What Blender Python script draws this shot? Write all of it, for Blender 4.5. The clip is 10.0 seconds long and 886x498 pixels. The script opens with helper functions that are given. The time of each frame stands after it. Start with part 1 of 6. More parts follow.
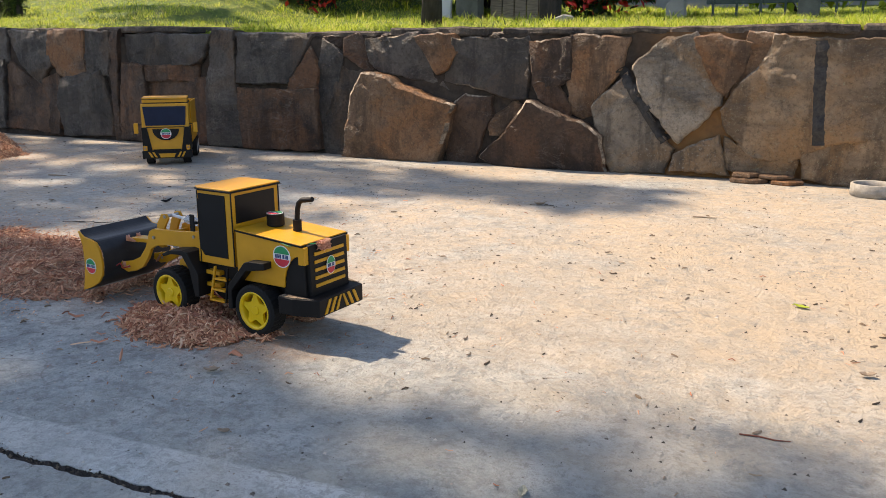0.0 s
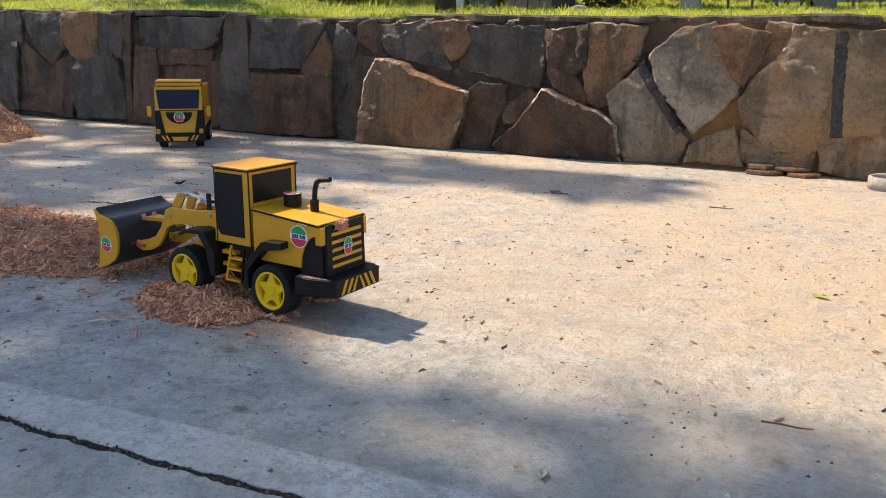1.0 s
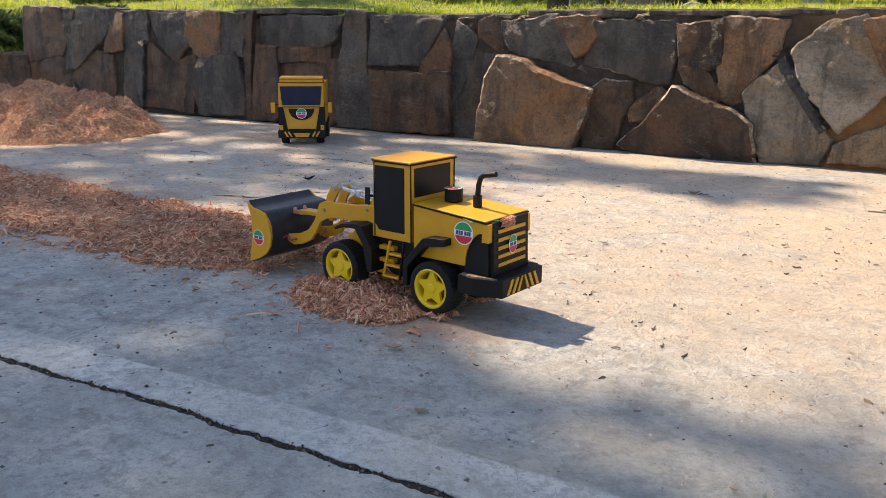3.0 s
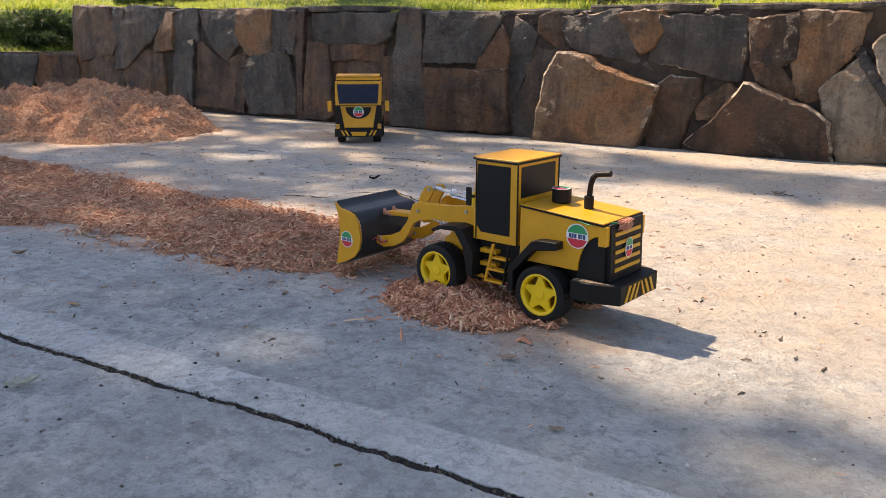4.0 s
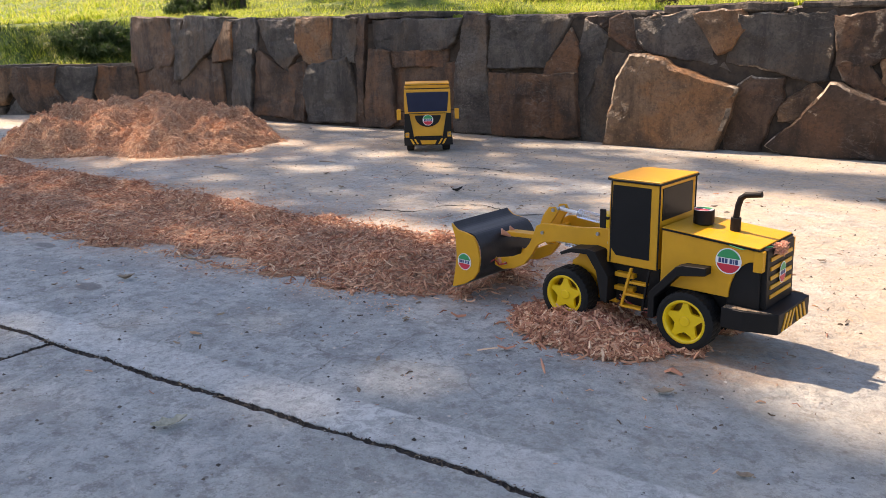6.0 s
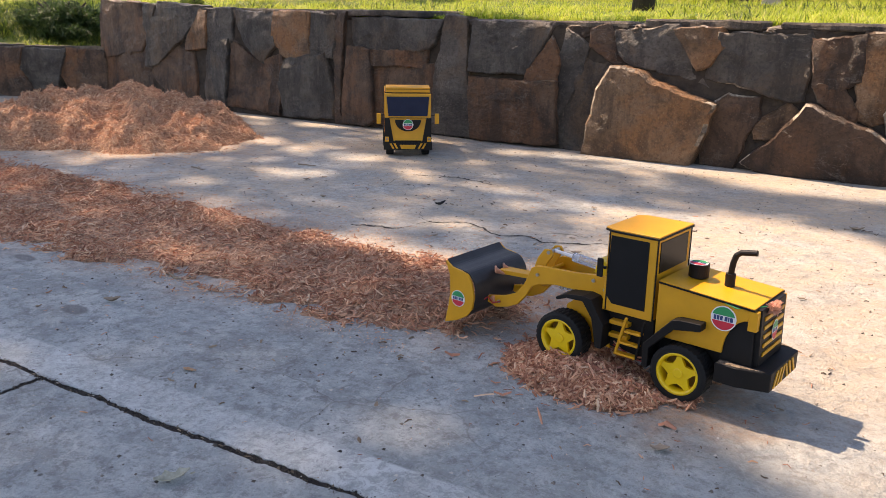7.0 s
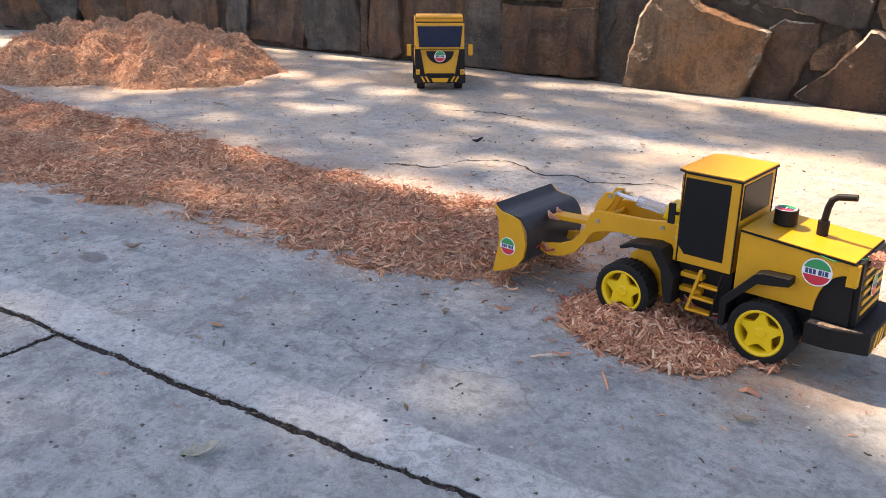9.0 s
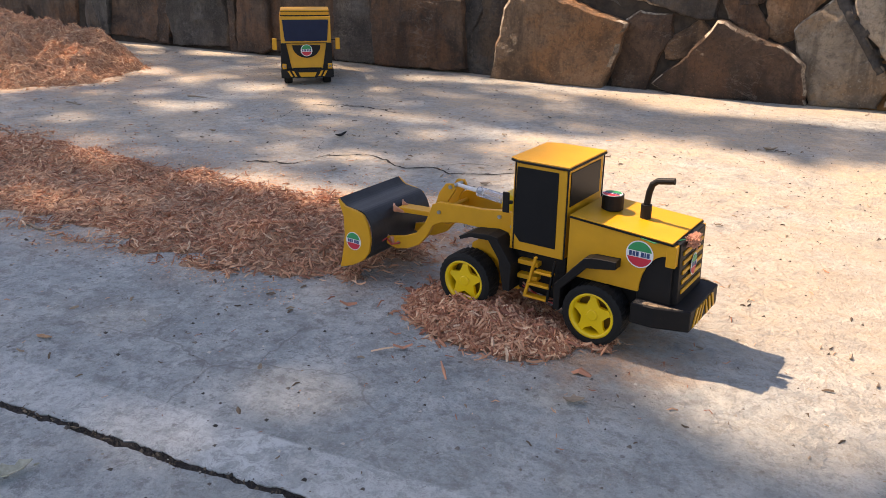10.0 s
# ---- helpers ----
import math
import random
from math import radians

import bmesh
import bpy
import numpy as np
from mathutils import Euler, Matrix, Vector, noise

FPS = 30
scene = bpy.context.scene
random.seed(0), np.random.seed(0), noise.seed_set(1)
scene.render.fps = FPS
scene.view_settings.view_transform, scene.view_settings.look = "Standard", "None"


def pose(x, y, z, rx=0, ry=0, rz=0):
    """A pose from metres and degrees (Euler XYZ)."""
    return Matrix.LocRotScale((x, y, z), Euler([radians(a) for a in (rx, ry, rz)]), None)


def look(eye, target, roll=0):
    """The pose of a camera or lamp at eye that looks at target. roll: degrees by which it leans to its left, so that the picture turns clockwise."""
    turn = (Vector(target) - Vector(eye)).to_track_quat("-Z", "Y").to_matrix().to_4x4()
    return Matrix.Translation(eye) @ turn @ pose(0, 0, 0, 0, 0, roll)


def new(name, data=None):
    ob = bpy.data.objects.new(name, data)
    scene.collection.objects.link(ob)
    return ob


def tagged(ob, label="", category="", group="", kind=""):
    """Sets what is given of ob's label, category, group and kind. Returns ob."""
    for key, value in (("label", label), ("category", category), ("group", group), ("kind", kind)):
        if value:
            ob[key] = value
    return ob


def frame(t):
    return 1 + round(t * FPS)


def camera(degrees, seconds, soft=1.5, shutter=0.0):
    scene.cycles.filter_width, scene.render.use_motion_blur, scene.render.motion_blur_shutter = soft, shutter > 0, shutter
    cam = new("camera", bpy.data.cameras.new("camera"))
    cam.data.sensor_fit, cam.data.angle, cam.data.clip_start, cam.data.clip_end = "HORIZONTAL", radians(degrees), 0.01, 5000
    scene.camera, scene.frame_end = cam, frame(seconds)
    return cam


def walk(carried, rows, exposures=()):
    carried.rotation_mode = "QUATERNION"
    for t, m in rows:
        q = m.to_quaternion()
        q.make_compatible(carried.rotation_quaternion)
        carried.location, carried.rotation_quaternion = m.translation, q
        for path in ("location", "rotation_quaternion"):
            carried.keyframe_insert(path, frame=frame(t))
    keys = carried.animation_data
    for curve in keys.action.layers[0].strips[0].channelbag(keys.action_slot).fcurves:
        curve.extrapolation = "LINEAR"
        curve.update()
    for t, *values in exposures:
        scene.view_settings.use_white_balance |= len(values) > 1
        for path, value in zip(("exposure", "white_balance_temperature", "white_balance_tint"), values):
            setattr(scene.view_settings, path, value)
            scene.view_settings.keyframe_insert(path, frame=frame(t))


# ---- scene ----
cam = camera(56.9, 10.0, soft=0.6)
PATH = [
    (0, (-0.009, 0.133, 0.368), (-0.85, 1.882, -0.117), -0.2),
    (0.5, (-0.018, 0.132, 0.361), (-0.863, 1.875, -0.136), 0.1),
    (1, (-0.023, 0.132, 0.355), (-0.878, 1.868, -0.15), 0.6),
    (1.5, (-0.034, 0.13, 0.355), (-0.916, 1.854, -0.144), 0.9),
    (2, (-0.05, 0.129, 0.349), (-0.967, 1.834, -0.15), 0.6),
    (2.5, (-0.081, 0.121, 0.349), (-1.06, 1.791, -0.151), 0.2),
    (3, (-0.129, 0.123, 0.34), (-1.169, 1.755, -0.165), 0.3),
    (3.2, (-0.16, 0.121, 0.335), (-1.226, 1.737, -0.166), 0.4),
    (4.5, (-0.267, 0.111, 0.33), (-1.383, 1.693, -0.174), -0.4),
    (5, (-0.305, 0.097, 0.34), (-1.456, 1.66, -0.143), -1.0),
    (5.5, (-0.328, 0.087, 0.336), (-1.496, 1.636, -0.15), -1.4),
    (6.8, (-0.393, 0.082, 0.413), (-1.515, 1.643, -0.141), -0.1),
    (7, (-0.397, 0.071, 0.427), (-1.484, 1.657, -0.125), 0.8),
    (7.5, (-0.398, 0.034, 0.46), (-1.455, 1.638, -0.095), 2.1),
    (8, (-0.446, 0.041, 0.472), (-1.614, 1.55, -0.126), 0.8),
    (8.5, (-0.49, 0.09, 0.421), (-1.689, 1.548, -0.24), -0.7),
    (9, (-0.478, 0.135, 0.407), (-1.582, 1.648, -0.293), 0.2),
    (9.5, (-0.457, 0.151, 0.409), (-1.486, 1.716, -0.291), 1.1),
    (10, (-0.427, 0.174, 0.406), (-1.318, 1.816, -0.307), 0.5),
]
walk(cam, [(t, look(eye, target, roll)) for t, eye, target, roll in PATH], [(0.0, 0.88, 7050, 14), (3.0, 1.02, 7150, 16), (4.5, 1.14, 7450, 20), (5.5, 1.26, 7500, 21), (7.0, 1.20, 7500, 21), (7.5, 0.82, 7350, 18), (8.0, 1.04, 7400, 18), (8.5, 1.74, 7650, 18), (9.0, 1.56, 7750, 22), (9.5, 1.26, 7800, 22), (10.0, 1.18, 7800, 21)])

from mathutils.bvhtree import BVHTree
from mathutils.geometry import delaunay_2d_cdt

# ---- world, sun ----
SUN = Vector((-0.77, 0.085, 1.0))
world = bpy.data.worlds.new("sky")
scene.world = world
world.use_nodes = True
wn = world.node_tree.nodes
sky = wn.new("ShaderNodeTexSky")
sky.sky_type, sky.sun_disc = "NISHITA", False
sky.sun_elevation, sky.sun_rotation = radians(52), math.atan2(SUN.x, SUN.y)
world.node_tree.links.new(sky.outputs[0], wn["Background"].inputs[0])
wn["Background"].inputs[1].default_value = 0.121
sun = new("sun", bpy.data.lights.new("sun", "SUN"))
sun.data.energy, sun.data.angle, sun.data.color = 4.05, radians(0.55), (1.0, 0.855, 0.68)
sun.matrix_world = look(SUN * 10, (0, 0, 0))


# ---- materials ----
def material(name, build, rough=0.8, metal=0.0):
    """build(n) fills a node helper and returns colour, bump height or None, bump strength."""
    m = bpy.data.materials.new(name)
    m.use_nodes = True
    n = Nodes(m.node_tree)
    n.bsdf = m.node_tree.nodes["Principled BSDF"]
    n.bsdf.inputs["Roughness"].default_value = rough
    n.bsdf.inputs["Metallic"].default_value = metal
    colour, height, strength, dist = build(n)
    n.put(n.bsdf.inputs["Base Color"], colour)
    if height is not None:
        b = n.tree.nodes.new("ShaderNodeBump")
        b.inputs["Strength"].default_value, b.inputs["Distance"].default_value = strength, dist
        n.put(b.inputs["Height"], height)
        n.tree.links.new(b.outputs[0], n.bsdf.inputs["Normal"])
    return m


class Nodes:
    def __init__(self, tree):
        self.tree = tree
        self.coord = tree.nodes.new("ShaderNodeTexCoord")

    def put(self, socket, value):
        if isinstance(value, bpy.types.NodeSocket):
            self.tree.links.new(value, socket)
        elif isinstance(value, tuple) and len(value) == 3 and socket.type == "RGBA":
            socket.default_value = (*value, 1)
        else:
            socket.default_value = value

    def pos(self, local=True):
        if local:
            return self.coord.outputs["Object"]
        return self.tree.nodes.new("ShaderNodeNewGeometry").outputs["Position"]

    def noise(self, scale, detail=6, rough=0.6, vec=None, stretch=None, distort=0.0):
        t = self.tree.nodes.new("ShaderNodeTexNoise")
        t.inputs["Scale"].default_value, t.inputs["Detail"].default_value = scale, detail
        t.inputs["Roughness"].default_value, t.inputs["Distortion"].default_value = rough, distort
        v = vec or self.pos(False)
        if stretch:
            mp = self.tree.nodes.new("ShaderNodeMapping")
            mp.inputs["Scale"].default_value = stretch
            self.put(mp.inputs[0], v)
            v = mp.outputs[0]
        self.put(t.inputs["Vector"], v)
        return t.outputs["Fac"]

    def warp(self, scale, amount):
        t = self.tree.nodes.new("ShaderNodeTexNoise")
        t.inputs["Scale"].default_value, t.inputs["Detail"].default_value = scale, 4
        self.put(t.inputs["Vector"], self.pos(False))
        m = self.tree.nodes.new("ShaderNodeVectorMath")
        m.operation = "MULTIPLY_ADD"
        self.put(m.inputs[0], t.outputs["Color"])
        m.inputs[1].default_value = (amount,) * 3
        self.put(m.inputs[2], self.pos(False))
        return m.outputs[0]

    def cells(self, scale, feature="F1", vec=None):
        t = self.tree.nodes.new("ShaderNodeTexVoronoi")
        t.feature = feature
        t.inputs["Scale"].default_value = scale
        self.put(t.inputs["Vector"], vec or self.pos(False))
        return t.outputs["Distance"]

    def ramp(self, fac, *stops):
        r = self.tree.nodes.new("ShaderNodeValToRGB")
        while len(r.color_ramp.elements) < len(stops):
            r.color_ramp.elements.new(0.5)
        for e, (p, c) in zip(r.color_ramp.elements, stops):
            e.position = p
            e.color = (c, c, c, 1) if isinstance(c, (int, float)) else (*c, 1)
        self.put(r.inputs[0], fac)
        return r.outputs[0]

    def mix(self, fac, a, b, mode="MIX"):
        x = self.tree.nodes.new("ShaderNodeMix")
        x.data_type, x.blend_type = "RGBA", mode
        self.put(x.inputs[0], fac)
        self.put(x.inputs[6], a)
        self.put(x.inputs[7], b)
        return x.outputs[2]

    def math(self, op, a, b=0.0, c=0.0):
        x = self.tree.nodes.new("ShaderNodeMath")
        x.operation = op
        for s, v in zip(x.inputs, (a, b, c)):
            self.put(s, v)
        return x.outputs[0]

    def xyz(self, vec):
        s = self.tree.nodes.new("ShaderNodeSeparateXYZ")
        self.put(s.inputs[0], vec)
        return s.outputs

    def random(self):
        return self.tree.nodes.new("ShaderNodeObjectInfo").outputs["Random"]

    def island(self):
        return self.tree.nodes.new("ShaderNodeNewGeometry").outputs["Random Per Island"]

    def spot(self, cx, cy, rx, ry, soft=0.5):
        """1 inside an ellipse on the ground, ragged at its rim."""
        p = self.xyz(self.pos(False))
        a = self.math("DIVIDE", self.math("SUBTRACT", p[0], cx), rx)
        b = self.math("DIVIDE", self.math("SUBTRACT", p[1], cy), ry)
        d = self.math("SQRT", self.math("ADD", self.math("MULTIPLY", a, a), self.math("MULTIPLY", b, b)))
        d = self.math("ADD", d, self.math("MULTIPLY", self.math("SUBTRACT", self.noise(9, 4), 0.5), 0.9))
        return self.ramp(d, (max(0, 1 - soft), 1.0), (1.0, 0.0))


JOINT_Y, JOINT_SLOPE = 0.6187, 0.056


def concrete(n):
    big, mid, fine = n.noise(1.7, 5), n.noise(13, 10, 0.72), n.noise(170, 5, 0.75)
    col = n.ramp(mid, (0.38, (0.250, 0.285, 0.295)), (0.5, (0.365, 0.408, 0.412)), (0.62, (0.495, 0.535, 0.525)))
    col = n.mix(n.ramp(big, (0.35, 0.0), (0.7, 0.2)), col, (0.50, 0.485, 0.43))
    col = n.mix(n.ramp(n.noise(5.5, 10, 0.72, None, None, 0.6), (0.47, 0.0), (0.60, 0.5)), col, (0.235, 0.265, 0.27))
    # dark grime, pits and pale grains
    col = n.mix(n.ramp(n.noise(48, 10, 0.8), (0.505, 0.0), (0.585, 0.68)), col, (0.155, 0.163, 0.16))
    col = n.mix(n.ramp(fine, (0.56, 0.0), (0.67, 0.48)), col, (0.15, 0.145, 0.14))
    col = n.mix(n.ramp(n.noise(210, 4, 0.7), (0.57, 0.0), (0.64, 0.28)), col, (0.60, 0.615, 0.58))
    pits = n.ramp(n.cells(52), (0.10, 1.0), (0.16, 0.0))
    col = n.mix(n.math("MULTIPLY", pits, n.ramp(n.noise(14, 4), (0.50, 0.0), (0.56, 0.85))), col, (0.10, 0.095, 0.09))
    col = n.mix(n.ramp(n.noise(85, 8, 0.8, None, None, 0.6), (0.52, 0.0), (0.60, 0.32)), col, (0.20, 0.195, 0.19))
    col = n.mix(n.ramp(n.noise(33, 9, 0.8, None, None, 0.9), (0.53, 0.0), (0.60, 0.5)), col, (0.53, 0.552, 0.53))
    # fine crazing, broken up
    w = n.warp(22, 0.05)
    craze = n.ramp(n.cells(46, "DISTANCE_TO_EDGE", w), (0.0, 1.0), (0.05, 0.0))
    col = n.mix(n.math("MULTIPLY", craze, n.ramp(n.noise(6, 6, 0.6), (0.50, 0.0), (0.62, 0.3))), col, (0.2, 0.195, 0.19))
    long = n.ramp(n.cells(7, "DISTANCE_TO_EDGE", n.warp(6, 0.16)), (0.0, 1.0), (0.012, 0.0))
    col = n.mix(n.math("MULTIPLY", long, n.ramp(n.noise(2.4, 3), (0.52, 0.0), (0.60, 0.6))), col, (0.14, 0.135, 0.13))
    # scuffs
    col = n.mix(n.ramp(n.noise(21, 9, 0.78, None, None, 1.2), (0.56, 0.0), (0.66, 0.4)), col, (0.56, 0.58, 0.56))
    # sandy dust towards the wall and round the shavings
    p = n.xyz(n.pos(False))
    sandy = n.math("MULTIPLY", n.ramp(n.math("MULTIPLY", p[1], 0.3), (0.24, 0.0), (0.5, 0.9)), n.ramp(n.noise(3.1, 8, 0.65), (0.36, 0.2), (0.56, 1.0)))
    sandy = n.math("MULTIPLY", sandy, n.ramp(n.noise(55, 6, 0.7), (0.35, 0.45), (0.6, 1.0)))
    col = n.mix(sandy, col, (0.56, 0.435, 0.295))
    col = n.mix(n.math("MULTIPLY", n.spot(0.10, 1.42, 1.05, 0.95, soft=0.8), n.ramp(n.noise(11, 8, 0.7), (0.3, 0.40), (0.6, 0.9))), col, (0.52, 0.408, 0.275))
    # grey-green tint over the near slab
    col = n.mix(n.math("MULTIPLY", n.spot(-0.25, 0.62, 0.75, 0.38, soft=0.8), n.ramp(n.noise(8, 8, 0.7), (0.35, 0.1), (0.6, 0.5))), col, (0.36, 0.36, 0.30))
    for s in ((-2.0, 1.08, 1.3, 0.32), (-0.98, 1.15, 0.36, 0.25), (-0.70, 0.95, 0.19, 0.14), (-2.85, 1.75, 0.75, 0.5)):
        col = n.mix(n.math("MULTIPLY", n.spot(*s, soft=0.75), n.ramp(n.noise(34, 8, 0.75), (0.38, 0.1), (0.6, 0.85))), col, (0.52, 0.285, 0.145))
    # trodden grey and brown smears over the dust
    smear = n.ramp(n.noise(24, 11, 0.82, None, None, 0.7), (0.50, 0.0), (0.58, 0.55))
    col = n.mix(n.math("MULTIPLY", smear, n.ramp(n.noise(4.0, 4), (0.42, 0.25), (0.58, 1.0))), col, (0.225, 0.245, 0.24))
    col = n.mix(n.ramp(n.noise(130, 8, 0.8), (0.53, 0.0), (0.62, 0.45)), col, (0.22, 0.195, 0.17))
    # pale lime band along the far side of the joint
    d = n.math("SUBTRACT", p[1], n.math("ADD", n.math("MULTIPLY", p[0], JOINT_SLOPE), JOINT_Y))
    d = n.math("ADD", d, n.math("MULTIPLY", n.math("SUBTRACT", n.noise(7, 6), 0.5), 0.007))
    lime = n.ramp(d, (0.0, 0.0), (0.004, 1.0), (0.064, 0.95), (0.0662, 0.0))
    lime = n.math("MULTIPLY", lime, n.ramp(n.noise(5, 4), (0.35, 0.35), (0.6, 1.0)))
    lime = n.math("MULTIPLY", lime, n.ramp(n.noise(24, 10, 0.8), (0.42, 0.35), (0.50, 1.0)))
    lime = n.math("MULTIPLY", lime, n.ramp(n.noise(75, 9, 0.85, None, None, 0.8), (0.46, 0.3), (0.52, 1.0)))
    col = n.mix(n.math("MULTIPLY", lime, 0.72), col, (0.72, 0.755, 0.735))
    # old damp spots
    for s in ((-1.486, 0.701, 0.034, 0.02), (-0.70, 1.09, 0.04, 0.022), (-1.80, 0.80, 0.035, 0.014)):
        col = n.mix(n.math("MULTIPLY", n.spot(*s, 0.25), 0.7), col, (0.12, 0.12, 0.12))
    height = n.math("ADD", n.math("MULTIPLY", mid, 0.6), n.math("ADD", n.math("MULTIPLY", fine, 0.5), n.math("MULTIPLY", n.noise(40, 6, 0.6), 1.1)))
    return col, height, 1.0, 0.008


CONCRETE = material("concrete", concrete, 0.88)
DIRT = material("joint_dirt", lambda n: (n.ramp(n.noise(90, 6), (0.3, (0.008, 0.007, 0.007)), (0.7, (0.04, 0.032, 0.026))), n.noise(200), 0.8, 0.004), 0.95)
SOIL = material("soil", lambda n: (n.ramp(n.noise(6, 8), (0.3, (0.09, 0.07, 0.045)), (0.7, (0.2, 0.16, 0.10))), n.noise(40), 0.8, 0.01), 0.95)


def rock(dark, light, stain, relief=1.0):
    def build(n):
        r = n.random()
        shift = n.tree.nodes.new("ShaderNodeVectorMath")
        shift.operation = "MULTIPLY_ADD"
        n.tree.links.new(r, shift.inputs[0])
        shift.inputs[1].default_value = (17.0, 29.0, 41.0)
        n.tree.links.new(n.coord.outputs["Object"], shift.inputs[2])
        v = shift.outputs[0]
        a = n.noise(4.5, 12, 0.66, v, (1, 1, 1.4), 0.9)
        col = n.ramp(a, (0.37, dark), (0.62, light))
        col = n.mix(n.ramp(n.noise(2.6, 8, 0.62, v, None, 0.9), (0.50, 0.0), (0.58, 0.8)), col, stain)
        # dark drips, grain and pale specks
        col = n.mix(n.ramp(n.noise(15, 7, 0.65, v, (1, 1, 0.16)), (0.50, 0.0), (0.60, 0.6)), col, tuple(c * 0.5 for c in dark))
        col = n.mix(n.ramp(n.noise(90, 8, 0.8, v), (0.49, 0.0), (0.62, 0.55)), col, tuple(c * 0.4 for c in dark))
        col = n.mix(n.ramp(n.noise(7, 9, 0.75, v, None, 0.5), (0.53, 0.0), (0.62, 0.6)), col, tuple(c * 0.55 for c in dark))
        col = n.mix(n.ramp(n.noise(170, 4, 0.7, v), (0.59, 0.0), (0.66, 0.4)), col, tuple(min(0.7, c * 1.7) for c in light))
        # pale lines on crests: fracture scratches, and sunlit ridges put into the colour
        crest = n.ramp(n.math("ABSOLUTE", n.math("SUBTRACT", n.noise(13, 6, 0.6, v, (1, 1, 1.7), 1.3), 0.5)), (0.0, 1.0), (0.02, 0.0))
        marks = n.math("MULTIPLY", crest, n.ramp(n.noise(4.5, 5, 0.6, v), (0.53, 0.0), (0.60, 1.0)))
        col = n.mix(n.math("MULTIPLY", marks, 0.28), col, (0.50, 0.45, 0.38))
        chalk = n.ramp(n.noise(75, 8, 0.8, v), (0.57, 0.0), (0.64, 0.4))
        col = n.mix(n.math("MULTIPLY", chalk, n.ramp(n.noise(9, 5, 0.6, v), (0.59, 0.0), (0.66, 1.0))), col, (0.50, 0.47, 0.42))
        col = n.mix(n.math("MULTIPLY", r, 0.5), col, n.mix(0.5, col, dark))
        ridge = n.math("ABSOLUTE", n.math("SUBTRACT", n.noise(6, 9, 0.6, v, (1, 1, 1.5), 1.0), 0.5))
        h = n.math("ADD", n.math("MULTIPLY", ridge, relief), n.math("ADD", n.math("MULTIPLY", n.noise(28, 9, 0.75, v), 0.9), n.math("MULTIPLY", n.noise(150, 5, 0.75, v), 0.28)))
        h = n.math("ADD", h, n.math("MULTIPLY", marks, 0.07 * relief))
        steps = n.math("DIVIDE", n.math("FLOOR", n.math("MULTIPLY", n.noise(3.6, 6, 0.55, v, (1, 1, 1.9), 0.8), 8.0)), 8.0)
        return col, n.math("ADD", h, n.math("MULTIPLY", steps, 0.7)), 1.0, 0.028
    return build


# stone tones; slate and brown, mostly on the left, also hold the tree shade
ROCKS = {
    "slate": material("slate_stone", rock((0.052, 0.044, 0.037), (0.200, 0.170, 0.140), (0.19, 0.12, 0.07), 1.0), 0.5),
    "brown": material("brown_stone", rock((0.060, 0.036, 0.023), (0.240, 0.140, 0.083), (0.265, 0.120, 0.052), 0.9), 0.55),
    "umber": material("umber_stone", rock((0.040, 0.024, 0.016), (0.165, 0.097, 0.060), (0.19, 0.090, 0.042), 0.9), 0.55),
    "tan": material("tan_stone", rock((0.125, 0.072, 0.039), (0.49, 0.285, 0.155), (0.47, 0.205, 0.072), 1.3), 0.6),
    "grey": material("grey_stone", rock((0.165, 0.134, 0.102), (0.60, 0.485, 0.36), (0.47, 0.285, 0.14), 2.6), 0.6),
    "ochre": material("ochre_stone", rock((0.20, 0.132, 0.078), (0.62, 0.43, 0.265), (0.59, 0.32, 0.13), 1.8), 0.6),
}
def mortar(n):
    col = n.ramp(n.noise(30, 8, 0.7), (0.3, (0.024, 0.018, 0.014)), (0.7, (0.10, 0.074, 0.053)))
    p = n.xyz(n.pos(False))
    rust = n.ramp(n.math("ABSOLUTE", n.math("ADD", p[0], 0.27)), (0.14, 1.0), (0.30, 0.0))
    return n.mix(n.math("MULTIPLY", rust, n.ramp(n.noise(9, 7), (0.35, 0.2), (0.55, 0.95))), col, (0.34, 0.17, 0.06)), n.noise(60, 8, 0.75), 1.0, 0.012


MORTAR = material("wall_mortar", mortar, 0.95)
# pale colour for chipped and sunlit stone rims, and for cream mortar
LIT_EDGE_MORTAR = material("lit_edge_and_mortar", lambda n: (n.ramp(n.noise(45, 7, 0.7), (0.40, (0.10, 0.072, 0.05)), (0.53, (0.30, 0.235, 0.17)), (0.66, (0.56, 0.47, 0.36))), n.noise(160, 5), 0.8, 0.004), 0.85)


def wood_chip(n):
    r = n.island()
    col = n.ramp(r, (0.0, (0.22, 0.082, 0.046)), (0.25, (0.42, 0.178, 0.100)), (0.6, (0.61, 0.307, 0.176)), (0.88, (0.74, 0.44, 0.27)), (1.0, (0.82, 0.60, 0.41)))
    return n.mix(n.ramp(n.noise(160, 4, 0.6), (0.4, 0.0), (0.7, 0.35)), col, (0.28, 0.12, 0.06)), n.noise(500, 3), 0.4, 0.0008


CHIP = material("cedar_shavings", wood_chip, 0.8)
def straw(n):
    col = n.ramp(n.island(), (0.0, (0.36, 0.16, 0.09)), (0.3, (0.56, 0.285, 0.165)), (0.65, (0.70, 0.425, 0.25)), (1.0, (0.86, 0.65, 0.44)))
    return n.mix(n.ramp(n.noise(160, 4, 0.6), (0.4, 0.0), (0.7, 0.25)), col, (0.34, 0.16, 0.085)), n.noise(500, 3), 0.4, 0.0008


